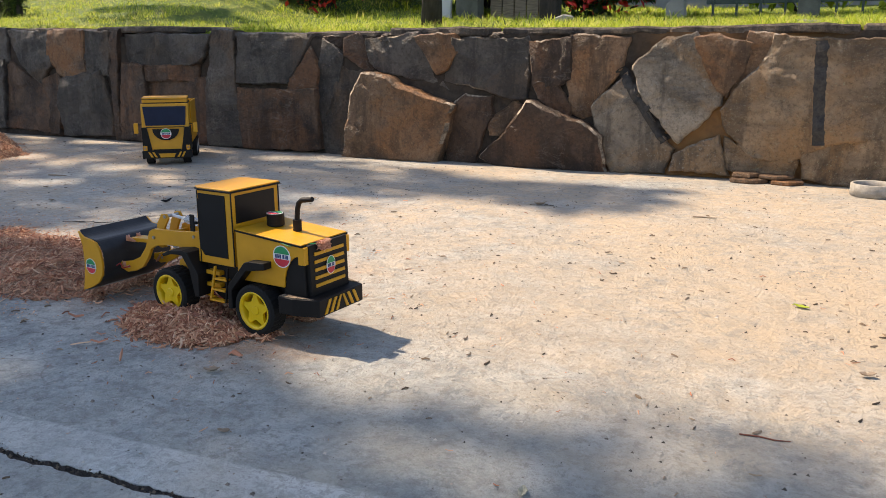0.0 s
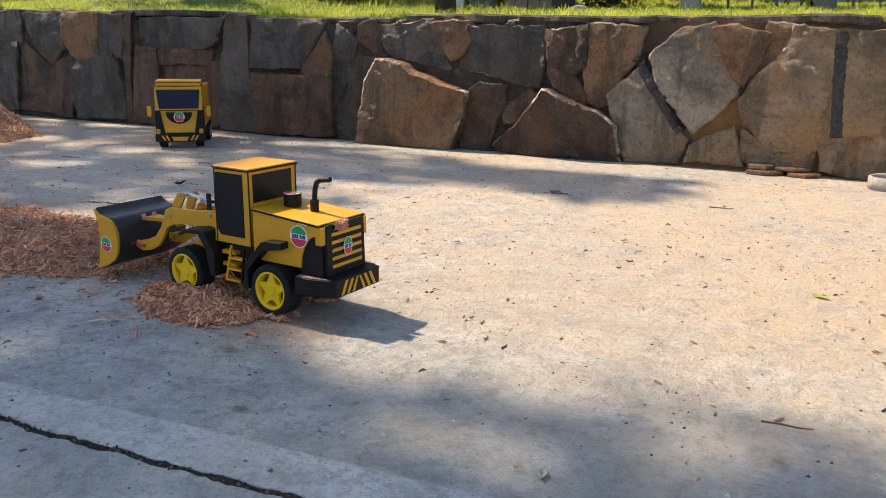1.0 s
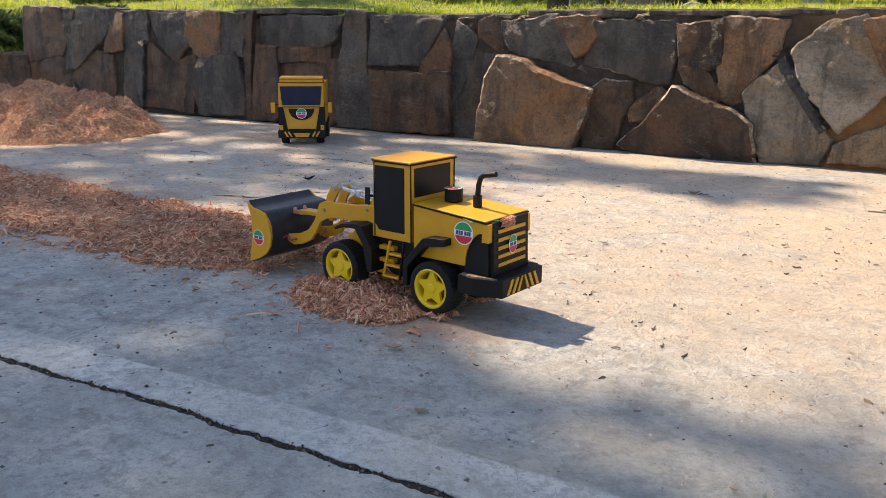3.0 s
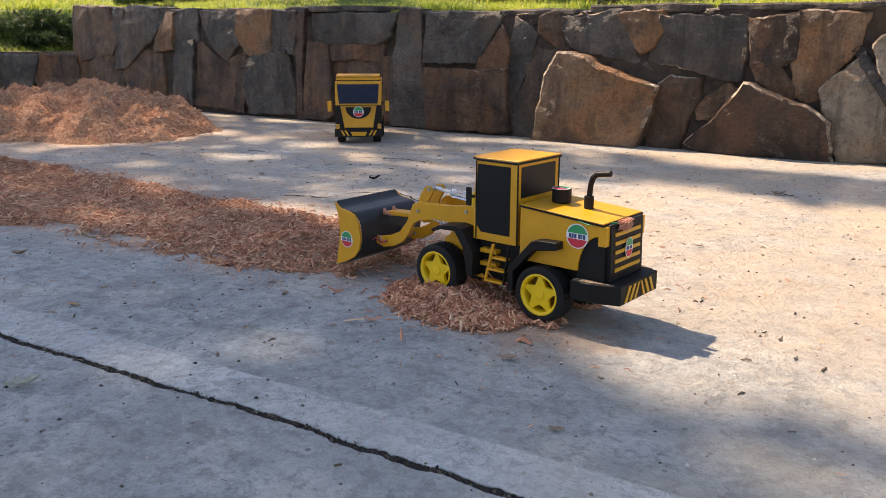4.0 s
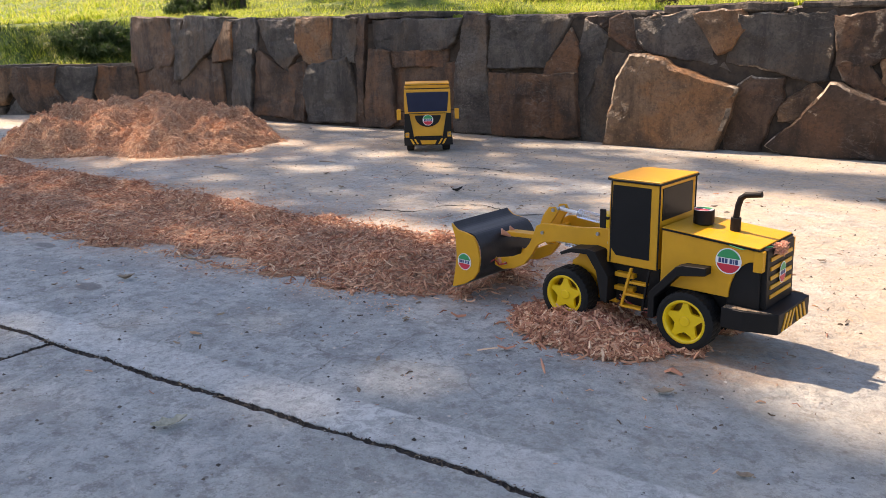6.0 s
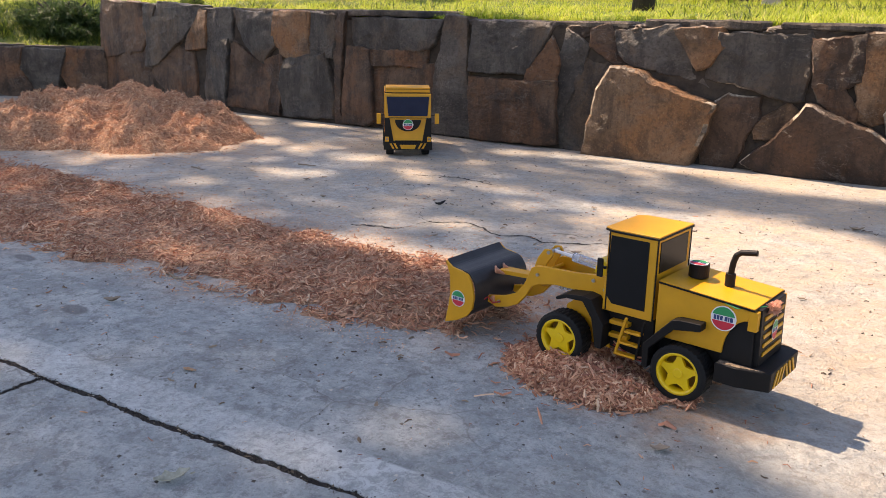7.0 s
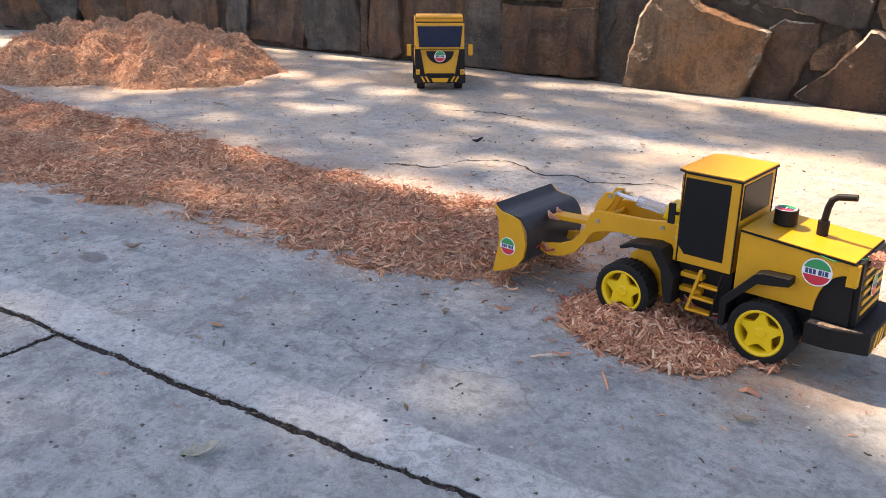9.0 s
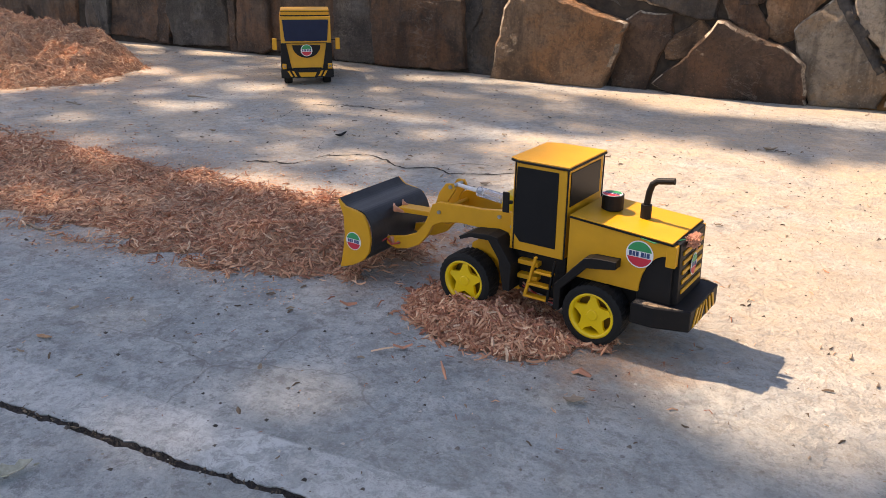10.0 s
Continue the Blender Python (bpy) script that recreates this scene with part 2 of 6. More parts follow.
STRAW = material("fresh_shavings", straw, 0.8)
CHIP_ONE = material("cedar_chip", lambda n: (n.ramp(n.random(), (0.0, (0.26, 0.09, 0.055)), (0.4, (0.48, 0.20, 0.115)), (0.8, (0.62, 0.315, 0.19)), (1.0, (0.75, 0.51, 0.33))), n.noise(300, 4, 0.6, n.coord.outputs["Object"], (0.2, 2, 1)), 0.6, 0.0008), 0.75)
# its darkest tones double as the shade in the gaps between slivers
SAWDUST = material("sawdust", lambda n: (n.ramp(n.noise(120, 8, 0.75), (0.36, (0.17, 0.08, 0.046)), (0.5, (0.43, 0.24, 0.145)), (0.64, (0.67, 0.44, 0.29))), n.noise(220, 6, 0.7), 1.0, 0.006), 0.9)


def paint(name, base, rough, spread=0.12, scuff=(0.2, 0.14, 0.05)):
    dark = tuple(c * (1 - spread) for c in base)
    def build(n):
        v = n.coord.outputs["Object"]
        col = n.ramp(n.noise(35, 5, 0.6, v), (0.3, dark), (0.7, base))
        col = n.mix(n.ramp(n.noise(190, 6, 0.7, v), (0.66, 0.0), (0.76, 0.35)), col, scuff)
        return col, n.noise(420, 4, 0.6, v), 0.25, 0.0006
    return material(name, build, rough)


YELLOW = paint("yellow_foam_board", (0.69, 0.325, 0.008), 0.45)
BLACK = paint("black_foam_board", (0.012, 0.011, 0.011), 0.55, 0.3, (0.06, 0.055, 0.05))
WINDOW = paint("dark_window_sheet", (0.008, 0.0085, 0.010), 0.4, 0.2, (0.03, 0.03, 0.03))
BLUEGLASS = paint("navy_windscreen", (0.012, 0.022, 0.055), 0.25, 0.2, (0.03, 0.04, 0.06))
BUCKETBLACK = paint("scuffed_black_sheet", (0.042, 0.042, 0.044), 0.38, 0.4, (0.16, 0.15, 0.14))
RUBBER = paint("tyre_rubber", (0.016, 0.016, 0.016), 0.75, 0.3, (0.09, 0.08, 0.07))
# web behind the spokes: a darker yellow that holds the recess's shade
RIMBACK = paint("shaded_wheel_web", (0.26, 0.14, 0.02), 0.7)
RIM = paint("yellow_plastic", (0.84, 0.55, 0.012), 0.35, 0.06, (0.6, 0.4, 0.03))
WHITE = paint("white_paper", (0.78, 0.77, 0.75), 0.5, 0.04, (0.6, 0.58, 0.55))
GREEN = paint("green_print", (0.012, 0.29, 0.10), 0.45, 0.05, (0.05, 0.25, 0.1))
RED = paint("red_print", (0.62, 0.03, 0.05), 0.45, 0.05, (0.45, 0.05, 0.05))
NAVY = paint("navy_print", (0.03, 0.06, 0.16), 0.45, 0.05, (0.05, 0.06, 0.12))
REDBARK = paint("reddish_bark", (0.20, 0.07, 0.045), 0.75)
COPPER = paint("copper_wire", (0.72, 0.33, 0.20), 0.4, 0.4, (0.25, 0.1, 0.05))
STEEL = paint("dull_steel", (0.45, 0.45, 0.44), 0.35, 0.2, (0.2, 0.18, 0.16))
STEEL.node_tree.nodes["Principled BSDF"].inputs["Metallic"].default_value = 0.8
GREENWIRE = paint("green_wire", (0.02, 0.28, 0.10), 0.4)
REDWIRE = paint("red_wire", (0.45, 0.03, 0.03), 0.4)
CLEAR = material("clear_plastic", lambda n: ((0.86, 0.90, 0.95), None, 0, 0), 0.15)
CLEAR.node_tree.nodes["Principled BSDF"].inputs["Transmission Weight"].default_value = 0.75
for dull in (BLACK, WINDOW, RUBBER, BUCKETBLACK, BLUEGLASS):
    dull.node_tree.nodes["Principled BSDF"].inputs["Specular IOR Level"].default_value = 0.22
BARK = material("bark", lambda n: (n.ramp(n.noise(30, 8, 0.7, None, (1, 1, 0.25)), (0.3, (0.018, 0.015, 0.013)), (0.7, (0.07, 0.055, 0.045))), n.noise(40, 6, 0.6, None, (1, 1, 0.25)), 1.0, 0.02), 0.9)
LEAFGREEN = material("leaves", lambda n: (n.ramp(n.island(), (0.0, (0.02, 0.045, 0.012)), (1.0, (0.075, 0.13, 0.03))), None, 0, 0), 0.6)
GRASS = material("grass_blades", lambda n: (n.ramp(n.island(), (0.0, (0.12, 0.20, 0.014)), (0.35, (0.40, 0.50, 0.04)), (0.8, (0.62, 0.66, 0.08)), (1.0, (0.74, 0.64, 0.22))), None, 0, 0), 0.6)
TUFT = material("tuft_blades", lambda n: (n.ramp(n.island(), (0.0, (0.03, 0.06, 0.012)), (0.7, (0.11, 0.17, 0.03)), (1.0, (0.26, 0.30, 0.07))), None, 0, 0), 0.6)
TURF = material("turf", lambda n: (n.mix(n.ramp(n.noise(3.5, 5), (0.5, 0.0), (0.7, 0.8)), n.ramp(n.noise(30, 8), (0.3, (0.05, 0.10, 0.012)), (0.7, (0.17, 0.24, 0.03))), (0.21, 0.22, 0.05)), n.noise(90), 1.0, 0.02), 0.9)
for leafy in (GRASS, LEAFGREEN, TUFT):
    # thin leaves let some of the light through
    t = leafy.node_tree
    glow, blend = t.nodes.new("ShaderNodeBsdfTranslucent"), t.nodes.new("ShaderNodeMixShader")
    source = t.nodes["Principled BSDF"].inputs["Base Color"].links[0].from_socket
    t.links.new(source, glow.inputs[0])
    blend.inputs[0].default_value = 0.4
    t.links.new(t.nodes["Principled BSDF"].outputs[0], blend.inputs[1])
    t.links.new(glow.outputs[0], blend.inputs[2])
    t.links.new(blend.outputs[0], t.nodes["Material Output"].inputs[0])
REDFLOWER = material("red_petals", lambda n: (n.ramp(n.island(), (0.0, (0.45, 0.01, 0.012)), (1.0, (0.78, 0.05, 0.03))), None, 0, 0), 0.5)
DRYLEAF = material("dry_leaf", lambda n: (n.ramp(n.noise(120, 5), (0.3, (0.20, 0.205, 0.14)), (0.7, (0.47, 0.46, 0.36))), n.noise(250), 0.5, 0.001), 0.7)
ORANGELEAF = material("orange_leaf", lambda n: (n.ramp(n.noise(120, 5), (0.3, (0.34, 0.19, 0.10)), (0.7, (0.48, 0.30, 0.17))), None, 0, 0), 0.8)
GREYWOOD = material("weathered_wood", lambda n: (n.ramp(n.noise(40, 7, 0.6, n.coord.outputs["Object"], (0.3, 3, 3)), (0.3, (0.16, 0.12, 0.08)), (0.7, (0.42, 0.33, 0.24))), n.noise(90), 0.6, 0.002), 0.8)
PEBBLE = material("grit", lambda n: (n.ramp(n.island(), (0.0, (0.035, 0.031, 0.027)), (0.55, (0.14, 0.12, 0.10)), (0.8, (0.40, 0.36, 0.31)), (1.0, (0.6, 0.57, 0.5))), None, 0, 0), 0.9)
PLASTER = material("grey_render_wall", lambda n: (n.ramp(n.noise(4, 7), (0.3, (0.25, 0.24, 0.22)), (0.7, (0.42, 0.40, 0.37))), n.noise(60), 0.5, 0.01), 0.9)
# concrete of the lawn posts, darkened in colour because they stand in shade
POST = material("shaded_concrete", lambda n: (n.ramp(n.noise(9, 7), (0.3, (0.07, 0.075, 0.06)), (0.7, (0.17, 0.17, 0.145))), n.noise(60), 0.6, 0.006), 0.9)
TAR = material("old_tar", lambda n: (n.ramp(n.noise(70, 7, 0.7), (0.35, (0.012, 0.011, 0.011)), (0.7, (0.07, 0.06, 0.05))), n.noise(120), 0.8, 0.004), 0.7)
DUST = material("dusty_top", lambda n: (n.ramp(n.noise(260, 6, 0.75), (0.38, (0.05, 0.038, 0.028)), (0.55, (0.24, 0.175, 0.115)), (0.7, (0.42, 0.33, 0.23))), n.noise(300), 0.8, 0.002), 0.9)
LITTER = material("leaf_litter", lambda n: (n.ramp(n.island(), (0.0, (0.06, 0.044, 0.032)), (0.5, (0.17, 0.12, 0.078)), (1.0, (0.38, 0.29, 0.20))), None, 0, 0), 0.85)
EARTH = material("dark_earth", lambda n: (n.ramp(n.island(), (0.0, (0.012, 0.010, 0.009)), (0.8, (0.06, 0.048, 0.038)), (1.0, (0.18, 0.14, 0.10))), None, 0, 0), 0.95)
CEMENT = material("grey_cement_ring", lambda n: (n.ramp(n.noise(60, 7), (0.3, (0.24, 0.22, 0.19)), (0.7, (0.42, 0.39, 0.34))), n.noise(150), 0.6, 0.003), 0.9)
FENCE = material("dark_fence_metal", lambda n: (n.ramp(n.noise(30, 5), (0.3, (0.03, 0.05, 0.045)), (0.7, (0.07, 0.10, 0.085))), None, 0, 0), 0.5)
CAPSLATE = material("slate_cap", rock((0.06, 0.047, 0.037), (0.26, 0.205, 0.155), (0.30, 0.23, 0.16)), 0.7)


# ---- mesh helpers ----
def part(name, bm, material, parent=None, label="", smooth=False):
    """One mesh object from a bmesh, under a thing or a part."""
    bmesh.ops.recalc_face_normals(bm, faces=bm.faces)
    me = bpy.data.meshes.new(name)
    bm.to_mesh(me)
    bm.free()
    me.materials.append(material)
    if smooth:
        me.shade_smooth()
    ob = new(name, me)
    ob.parent = parent
    if label:
        ob["label"] = label
    return ob


def sheet(name, verts, faces, material, parent=None):
    me = bpy.data.meshes.new(name)
    me.from_pydata(verts, [], faces)
    me.materials.append(material)
    ob = new(name, me)
    ob.parent = parent
    return ob


def empty(name, m, label, category, group=""):
    ob = new(name)
    ob.empty_display_size = 0.03
    ob.matrix_world = m
    return tagged(ob, label, category, group)


def box(bm, lo, hi, bevel=0.0, m=None):
    vs = [bm.verts.new((x, y, z)) for x in (lo[0], hi[0]) for y in (lo[1], hi[1]) for z in (lo[2], hi[2])]
    fs = [bm.faces.new([vs[i] for i in f]) for f in ((0, 1, 3, 2), (4, 6, 7, 5), (0, 4, 5, 1), (2, 3, 7, 6), (0, 2, 6, 4), (1, 5, 7, 3))]
    if bevel:
        es = list({e for f in fs for e in f.edges})
        out = bmesh.ops.bevel(bm, geom=es, offset=bevel, segments=1, affect="EDGES", profile=0.5)
        vs = list({v for f in out["faces"] for v in f.verts} | {v for v in vs if v.is_valid})
    if m is not None:
        bmesh.ops.transform(bm, matrix=m, verts=[v for v in vs if v.is_valid])
    return bm


def prism(bm, outline, a, b, axis="y", bevel=0.0):
    """Extrudes a 2D outline: (x, z) along y, (y, z) along x or (x, y) along z."""
    def at(p, d):
        return (p[0], d, p[1]) if axis == "y" else (d, p[0], p[1]) if axis == "x" else (p[0], p[1], d)
    one, two = [bm.verts.new(at(p, a)) for p in outline], [bm.verts.new(at(p, b)) for p in outline]
    fs = [bm.faces.new(one), bm.faces.new(two[::-1])]
    k = len(outline)
    for i in range(k):
        fs.append(bm.faces.new((one[i], two[i], two[(i + 1) % k], one[(i + 1) % k])))
    if bevel:
        bmesh.ops.recalc_face_normals(bm, faces=fs)
        bmesh.ops.bevel(bm, geom=list({e for f in fs for e in f.edges}), offset=bevel, segments=1, affect="EDGES", profile=0.5)
    return bm


def tube(bm, pts, radii, seg=10):
    """A closed round tube along a line of points."""
    pts = [Vector(p) for p in pts]
    if isinstance(radii, (int, float)):
        radii = [radii] * len(pts)
    rings, side = [], None
    for i, p in enumerate(pts):
        d = (pts[min(i + 1, len(pts) - 1)] - pts[max(i - 1, 0)]).normalized()
        if side is None:
            side = d.orthogonal().normalized()
        side = (side - d * side.dot(d)).normalized()
        up = d.cross(side)
        rings.append([bm.verts.new(p + (side * math.cos(a) + up * math.sin(a)) * radii[i]) for a in (2 * math.pi * k / seg for k in range(seg))])
    for r, s in zip(rings, rings[1:]):
        for k in range(seg):
            bm.faces.new((r[k], r[(k + 1) % seg], s[(k + 1) % seg], s[k]))
    bm.faces.new(rings[0][::-1])
    bm.faces.new(rings[-1])
    return bm


def lathe(bm, profile, seg=32, centre=(0, 0, 0), closed=True):
    """Turns (radius, y) pairs round the y axis."""
    rings = []
    for r, y in profile:
        rings.append([bm.verts.new((centre[0] + r * math.cos(a), centre[1] + y, centre[2] + r * math.sin(a))) for a in (2 * math.pi * k / seg for k in range(seg))])
    pairs = list(zip(rings, rings[1:] + rings[:1])) if closed else list(zip(rings, rings[1:]))
    for r, s in pairs:
        for k in range(seg):
            bm.faces.new((r[k], s[k], s[(k + 1) % seg], r[(k + 1) % seg]))
    return bm


def hum(x, y, z=0.0, scale=1.0):
    return noise.fractal(Vector((x * scale, y * scale, z * scale)), 0.8, 2.1, 4)


rnd = random.Random(11)

# ---- ground: concrete slabs with open joints ----
tagged(sheet("ground", [(-60, -60, -0.03), (60, -60, -0.03), (60, 120, -0.03), (-60, 120, -0.03)], [(0, 1, 2, 3)], SOIL), "bare brown soil under the slabs, reaching the horizon", "ground", kind="structure")


def joint_y(x, wobble=0.0):
    return JOINT_Y + JOINT_SLOPE * x + 0.007 * hum(x, wobble, 0, 2.2) + 0.004 * hum(x, wobble + 5, 0, 13) + 0.0016 * hum(x, wobble + 9, 0, 70)


def cross_x(y, wobble=0.0):
    return -1.308 + 0.04 * min(0.53 - y, 1.1) + 0.006 * hum(y, wobble, 3, 3) + 0.004 * hum(y, wobble, 7, 17) + 0.003 * hum(y, wobble, 9, 60)


def slab(name, columns, rows=()):
    """A slab from strips: columns are (x, near y, far y), rows (y, near x, far x); the edges stand 28 mm deep."""
    verts, faces = [], []
    for strip, place in ((columns, lambda s, v: (s, v)), (rows, lambda s, v: (v, s))):
        start = len(verts)
        for s, a, c in strip:
            verts += [(*place(s, a), 0), (*place(s, c), 0), (*place(s, a), -0.028), (*place(s, c), -0.028)]
        for k in range(len(strip) - 1):
            p, q = start + 4 * k, start + 4 * k + 4
            faces += [(p, q, q + 1, p + 1), (p, p + 2, q + 2, q), (p + 1, q + 1, q + 3, p + 3)]
    return sheet(name, verts, faces, CONCRETE)


GAP = 0.0042
xs = list(np.concatenate([np.linspace(-9, -2.2, 60), np.linspace(-2.19, 0.6, 800), np.linspace(0.65, 6, 40)]))


def near_edge(x):
    return joint_y(x) - GAP - 0.0020 * hum(x, 3, 0, 7) - 0.0026 * hum(x, 4, 0, 30) - 0.0018 * hum(x, 6, 0, 110)


def far_edge(x):
    return joint_y(x) + GAP + 0.0020 * hum(x, 2, 0, 7) + 0.0026 * hum(x, 1, 0, 30) + 0.0018 * hum(x, 7, 0, 110)


paving = slab("pavement", [(x, far_edge(x), 2.75) for x in xs])
tagged(paving, "worn grey concrete paving with stains, dust and cracks", "pavement", kind="structure")
ys = list(np.linspace(-4, 0.2, 40)) + list(np.linspace(0.21, near_edge(-1.305), 110))
side = [(x, -4, near_edge(x)) for x in xs]
tagged(slab("pavement", [c for c in side if c[0] < -1.36], [(y, max(x for x in xs if x < -1.36), cross_x(y) - 0.0042 - 0.002 * hum(y, 2, 0, 60)) for y in ys]), "grey concrete slab beyond the cross joint", "pavement", kind="structure")
tagged(slab("pavement", [c for c in side if c[0] > -1.245], [(y, cross_x(y) + 0.0042 + 0.002 * hum(y, 8, 0, 60), min(x for x in xs if x > -1.245)) for y in ys]), "grey concrete slab in front of the dark joint", "pavement", kind="structure")
tagged(sheet("joint_filling", [(-9, -4, -0.0012), (6, -4, -0.0012), (6, 1.1, -0.0012), (-9, 1.1, -0.0012)], [(0, 1, 2, 3)], DIRT), "dark dirt packed in the open slab joints", "joint", kind="structure")


def crack(points, width):
    """A broken hairline crack, a thin dark ragged strip in the paving."""
    line = []
    for (x0, y0), (x1, y1) in zip(points, points[1:]):
        k = max(2, int(math.hypot(x1 - x0, y1 - y0) / 0.008))
        line += [(x0 + (x1 - x0) * i / k, y0 + (y1 - y0) * i / k) for i in range(k)]
    bm, last = bmesh.new(), None
    for i, (x, y) in enumerate(line):
        ends = min(1, i / 12, (len(line) - 1 - i) / 12)
        x, y = x + 0.010 * hum(x, y, 0, 9), y + 0.012 * hum(x, y, 4, 13) + 0.008 * hum(x, y, 8, 45)
        w = width * (0.3 + 1.7 * abs(hum(x, y, 2, 25))) * (0.15 + 0.85 * ends)
        pair = bm.verts.new((x, y - w, 0.0008)), bm.verts.new((x, y + w, 0.0008))
        if last:
            bm.faces.new((*last, pair[1], pair[0]))
        last = pair
    return part("crack", bm, DIRT, paving)


crack([(-1.49, 1.23), (-1.50, 1.33), (-1.40, 1.37), (-1.375, 1.45), (-1.318, 1.49), (-1.20, 1.446), (-1.164, 1.477), (-1.106, 1.461), (-1.02, 1.50), (-0.955, 1.515)], 0.0042)
crack([(-1.672, 1.644), (-1.722, 1.771), (-1.717, 1.851), (-1.639, 1.901), (-1.50, 1.88), (-1.408, 1.873)], 0.0034)
crack([(-1.375, 1.45), (-1.45, 1.50), (-1.47, 1.57)], 0.002)
crack([(-1.164, 1.477), (-1.12, 1.53), (-1.05, 1.55)], 0.0025)

# ---- retaining wall of rough stones ----
BASE, BATTER = 2.535, 0.03
bm = bmesh.new()
prism(bm, [(BASE, -0.03), (BASE + 0.40 * BATTER, 0.40), (BASE + 0.42, 0.40), (BASE + 0.42, -0.03)], -4.16, 3.2, "x")
wall = part("wall_north", bm, MORTAR)
tagged(wall, "low retaining wall of rough dark stones in crumbling mortar", "stone wall", kind="structure")


def stone_mesh(rim, proud, rough, seed, depth=0.05, grow=0.0185, edge=0.005, split=0.0):
    """A split-faced stone over an (x, z) outline: chipped rim, flat cleaved face towards -y, its back behind y = 0."""
    mx, mz = sum(p[0] for p in rim) / len(rim), sum(p[1] for p in rim) / len(rim)
    rim = [(x + grow * (x - mx) / (math.hypot(x - mx, z - mz) or 1), max(-0.005, z + grow * (z - mz) / (math.hypot(x - mx, z - mz) or 1))) for x, z in rim]
    fine = []
    for i, (x0, z0) in enumerate(rim):
        x1, z1 = rim[(i + 1) % len(rim)]
        k = max(1, round(math.hypot(x1 - x0, z1 - z0) / 0.013))
        fine += [(x0 + (x1 - x0) * j / k, z0 + (z1 - z0) * j / k) for j in range(k)]
    fine = [(x + 0.0065 * hum(x, z, seed, 11) + 0.0022 * hum(x, z, seed + 2, 47) + rnd.gauss(0, 0.0011), z + 0.0065 * hum(z, x, seed + 7, 11) + 0.0022 * hum(x, z, seed + 5, 53) + rnd.gauss(0, 0.0011)) for x, z in fine]
    k = len(fine)
    cx, cz = sum(p[0] for p in fine) / k, sum(p[1] for p in fine) / k
    size = min(max(p[0] for p in fine) - min(p[0] for p in fine), max(p[1] for p in fine) - min(p[1] for p in fine))
    inset = min(edge, size * 0.12)
    inner = []
    for x, z in fine:
        d = math.hypot(x - cx, z - cz) or 1
        f = inset * (1 + 0.35 * hum(x, z, seed + 11, 22)) / d
        inner.append((x + (cx - x) * f, z + (cz - z) * f))
    # cleavage planes: the face is the lowest of a few tilted ones
    planes = [(rnd.uniform(-0.05, 0.05), rnd.uniform(-0.05, 0.04), 0.0)]
    for _ in range(3):
        t = rnd.uniform(0, 6.283)
        planes.append((0.11 * math.cos(t), 0.09 * math.sin(t), -rnd.uniform(0.2, 0.4) * size * 0.11))

    def face(x, z):
        u, v = x - cx, z - cz
        y = max(a * u + b * v + c for a, b, c in planes)
        step = 0.004 if hum(x * 0.6, z * 1.6, seed + 4, 6) > 0.12 else 0.0
        crest = max(0.0, 0.75 - 2.2 * abs(hum(x, z * 1.5, seed + 20, 8)))
        return -proud + y + step + rough * hum(x, z, seed, 7) + 0.0022 * hum(x, z, seed + 3, 40) - split * crest - (0.14 * v if 0.05 < proud < 0.06 else 0.0)

    rng_pts = []
    xs, zs = [p[0] for p in inner], [p[1] for p in inner]
    step = 0.0125
    for i in range(int((max(xs) - min(xs)) / step) + 1):
        for j in range(int((max(zs) - min(zs)) / step) + 1):
            x, z = min(xs) + step * (i + rnd.uniform(0.15, 0.85)), min(zs) + step * (j + rnd.uniform(0.15, 0.85))
            hit, near_rim = False, False
            for p, q in zip(inner, inner[1:] + inner[:1]):
                if (p[1] > z) != (q[1] > z) and x < p[0] + (z - p[1]) * (q[0] - p[0]) / (q[1] - p[1]):
                    hit = not hit
                if (p[0] - x) ** 2 + (p[1] - z) ** 2 < 0.00004:
                    near_rim = True
            if hit and not near_rim:
                rng_pts.append((x, z))
    flat = [Vector(p) for p in inner + rng_pts]
    out, _, tris, orig = delaunay_2d_cdt(flat, [(i, (i + 1) % k) for i in range(k)], [], 1, 1e-6)[:4]
    verts = [(x - cx, depth, z - cz) for x, z in fine] + [(x - cx, face(x, z) + min(proud * 0.8, inset * 1.1), z - cz) for x, z in fine]
    faces = [(i, (i + 1) % k, k + (i + 1) % k, k + i) for i in range(k)]
    index = {}
    for n, src in enumerate(orig):
        index[n] = len(verts)
        for m in src:
            if m < k:
                index[-1 - m] = len(verts)
        verts.append((out[n][0] - cx, face(out[n][0], out[n][1]), out[n][1] - cz))
    faces += [(k + i, k + (i + 1) % k, index.get(-1 - (i + 1) % k, index.get(-1 - i)), index.get(-1 - i)) for i in range(k) if -1 - i in index and -1 - (i + 1) % k in index]
    for t in tris:
        faces.append(tuple(index[v] for v in t))
    return verts, faces, cx, cz


count = [0]


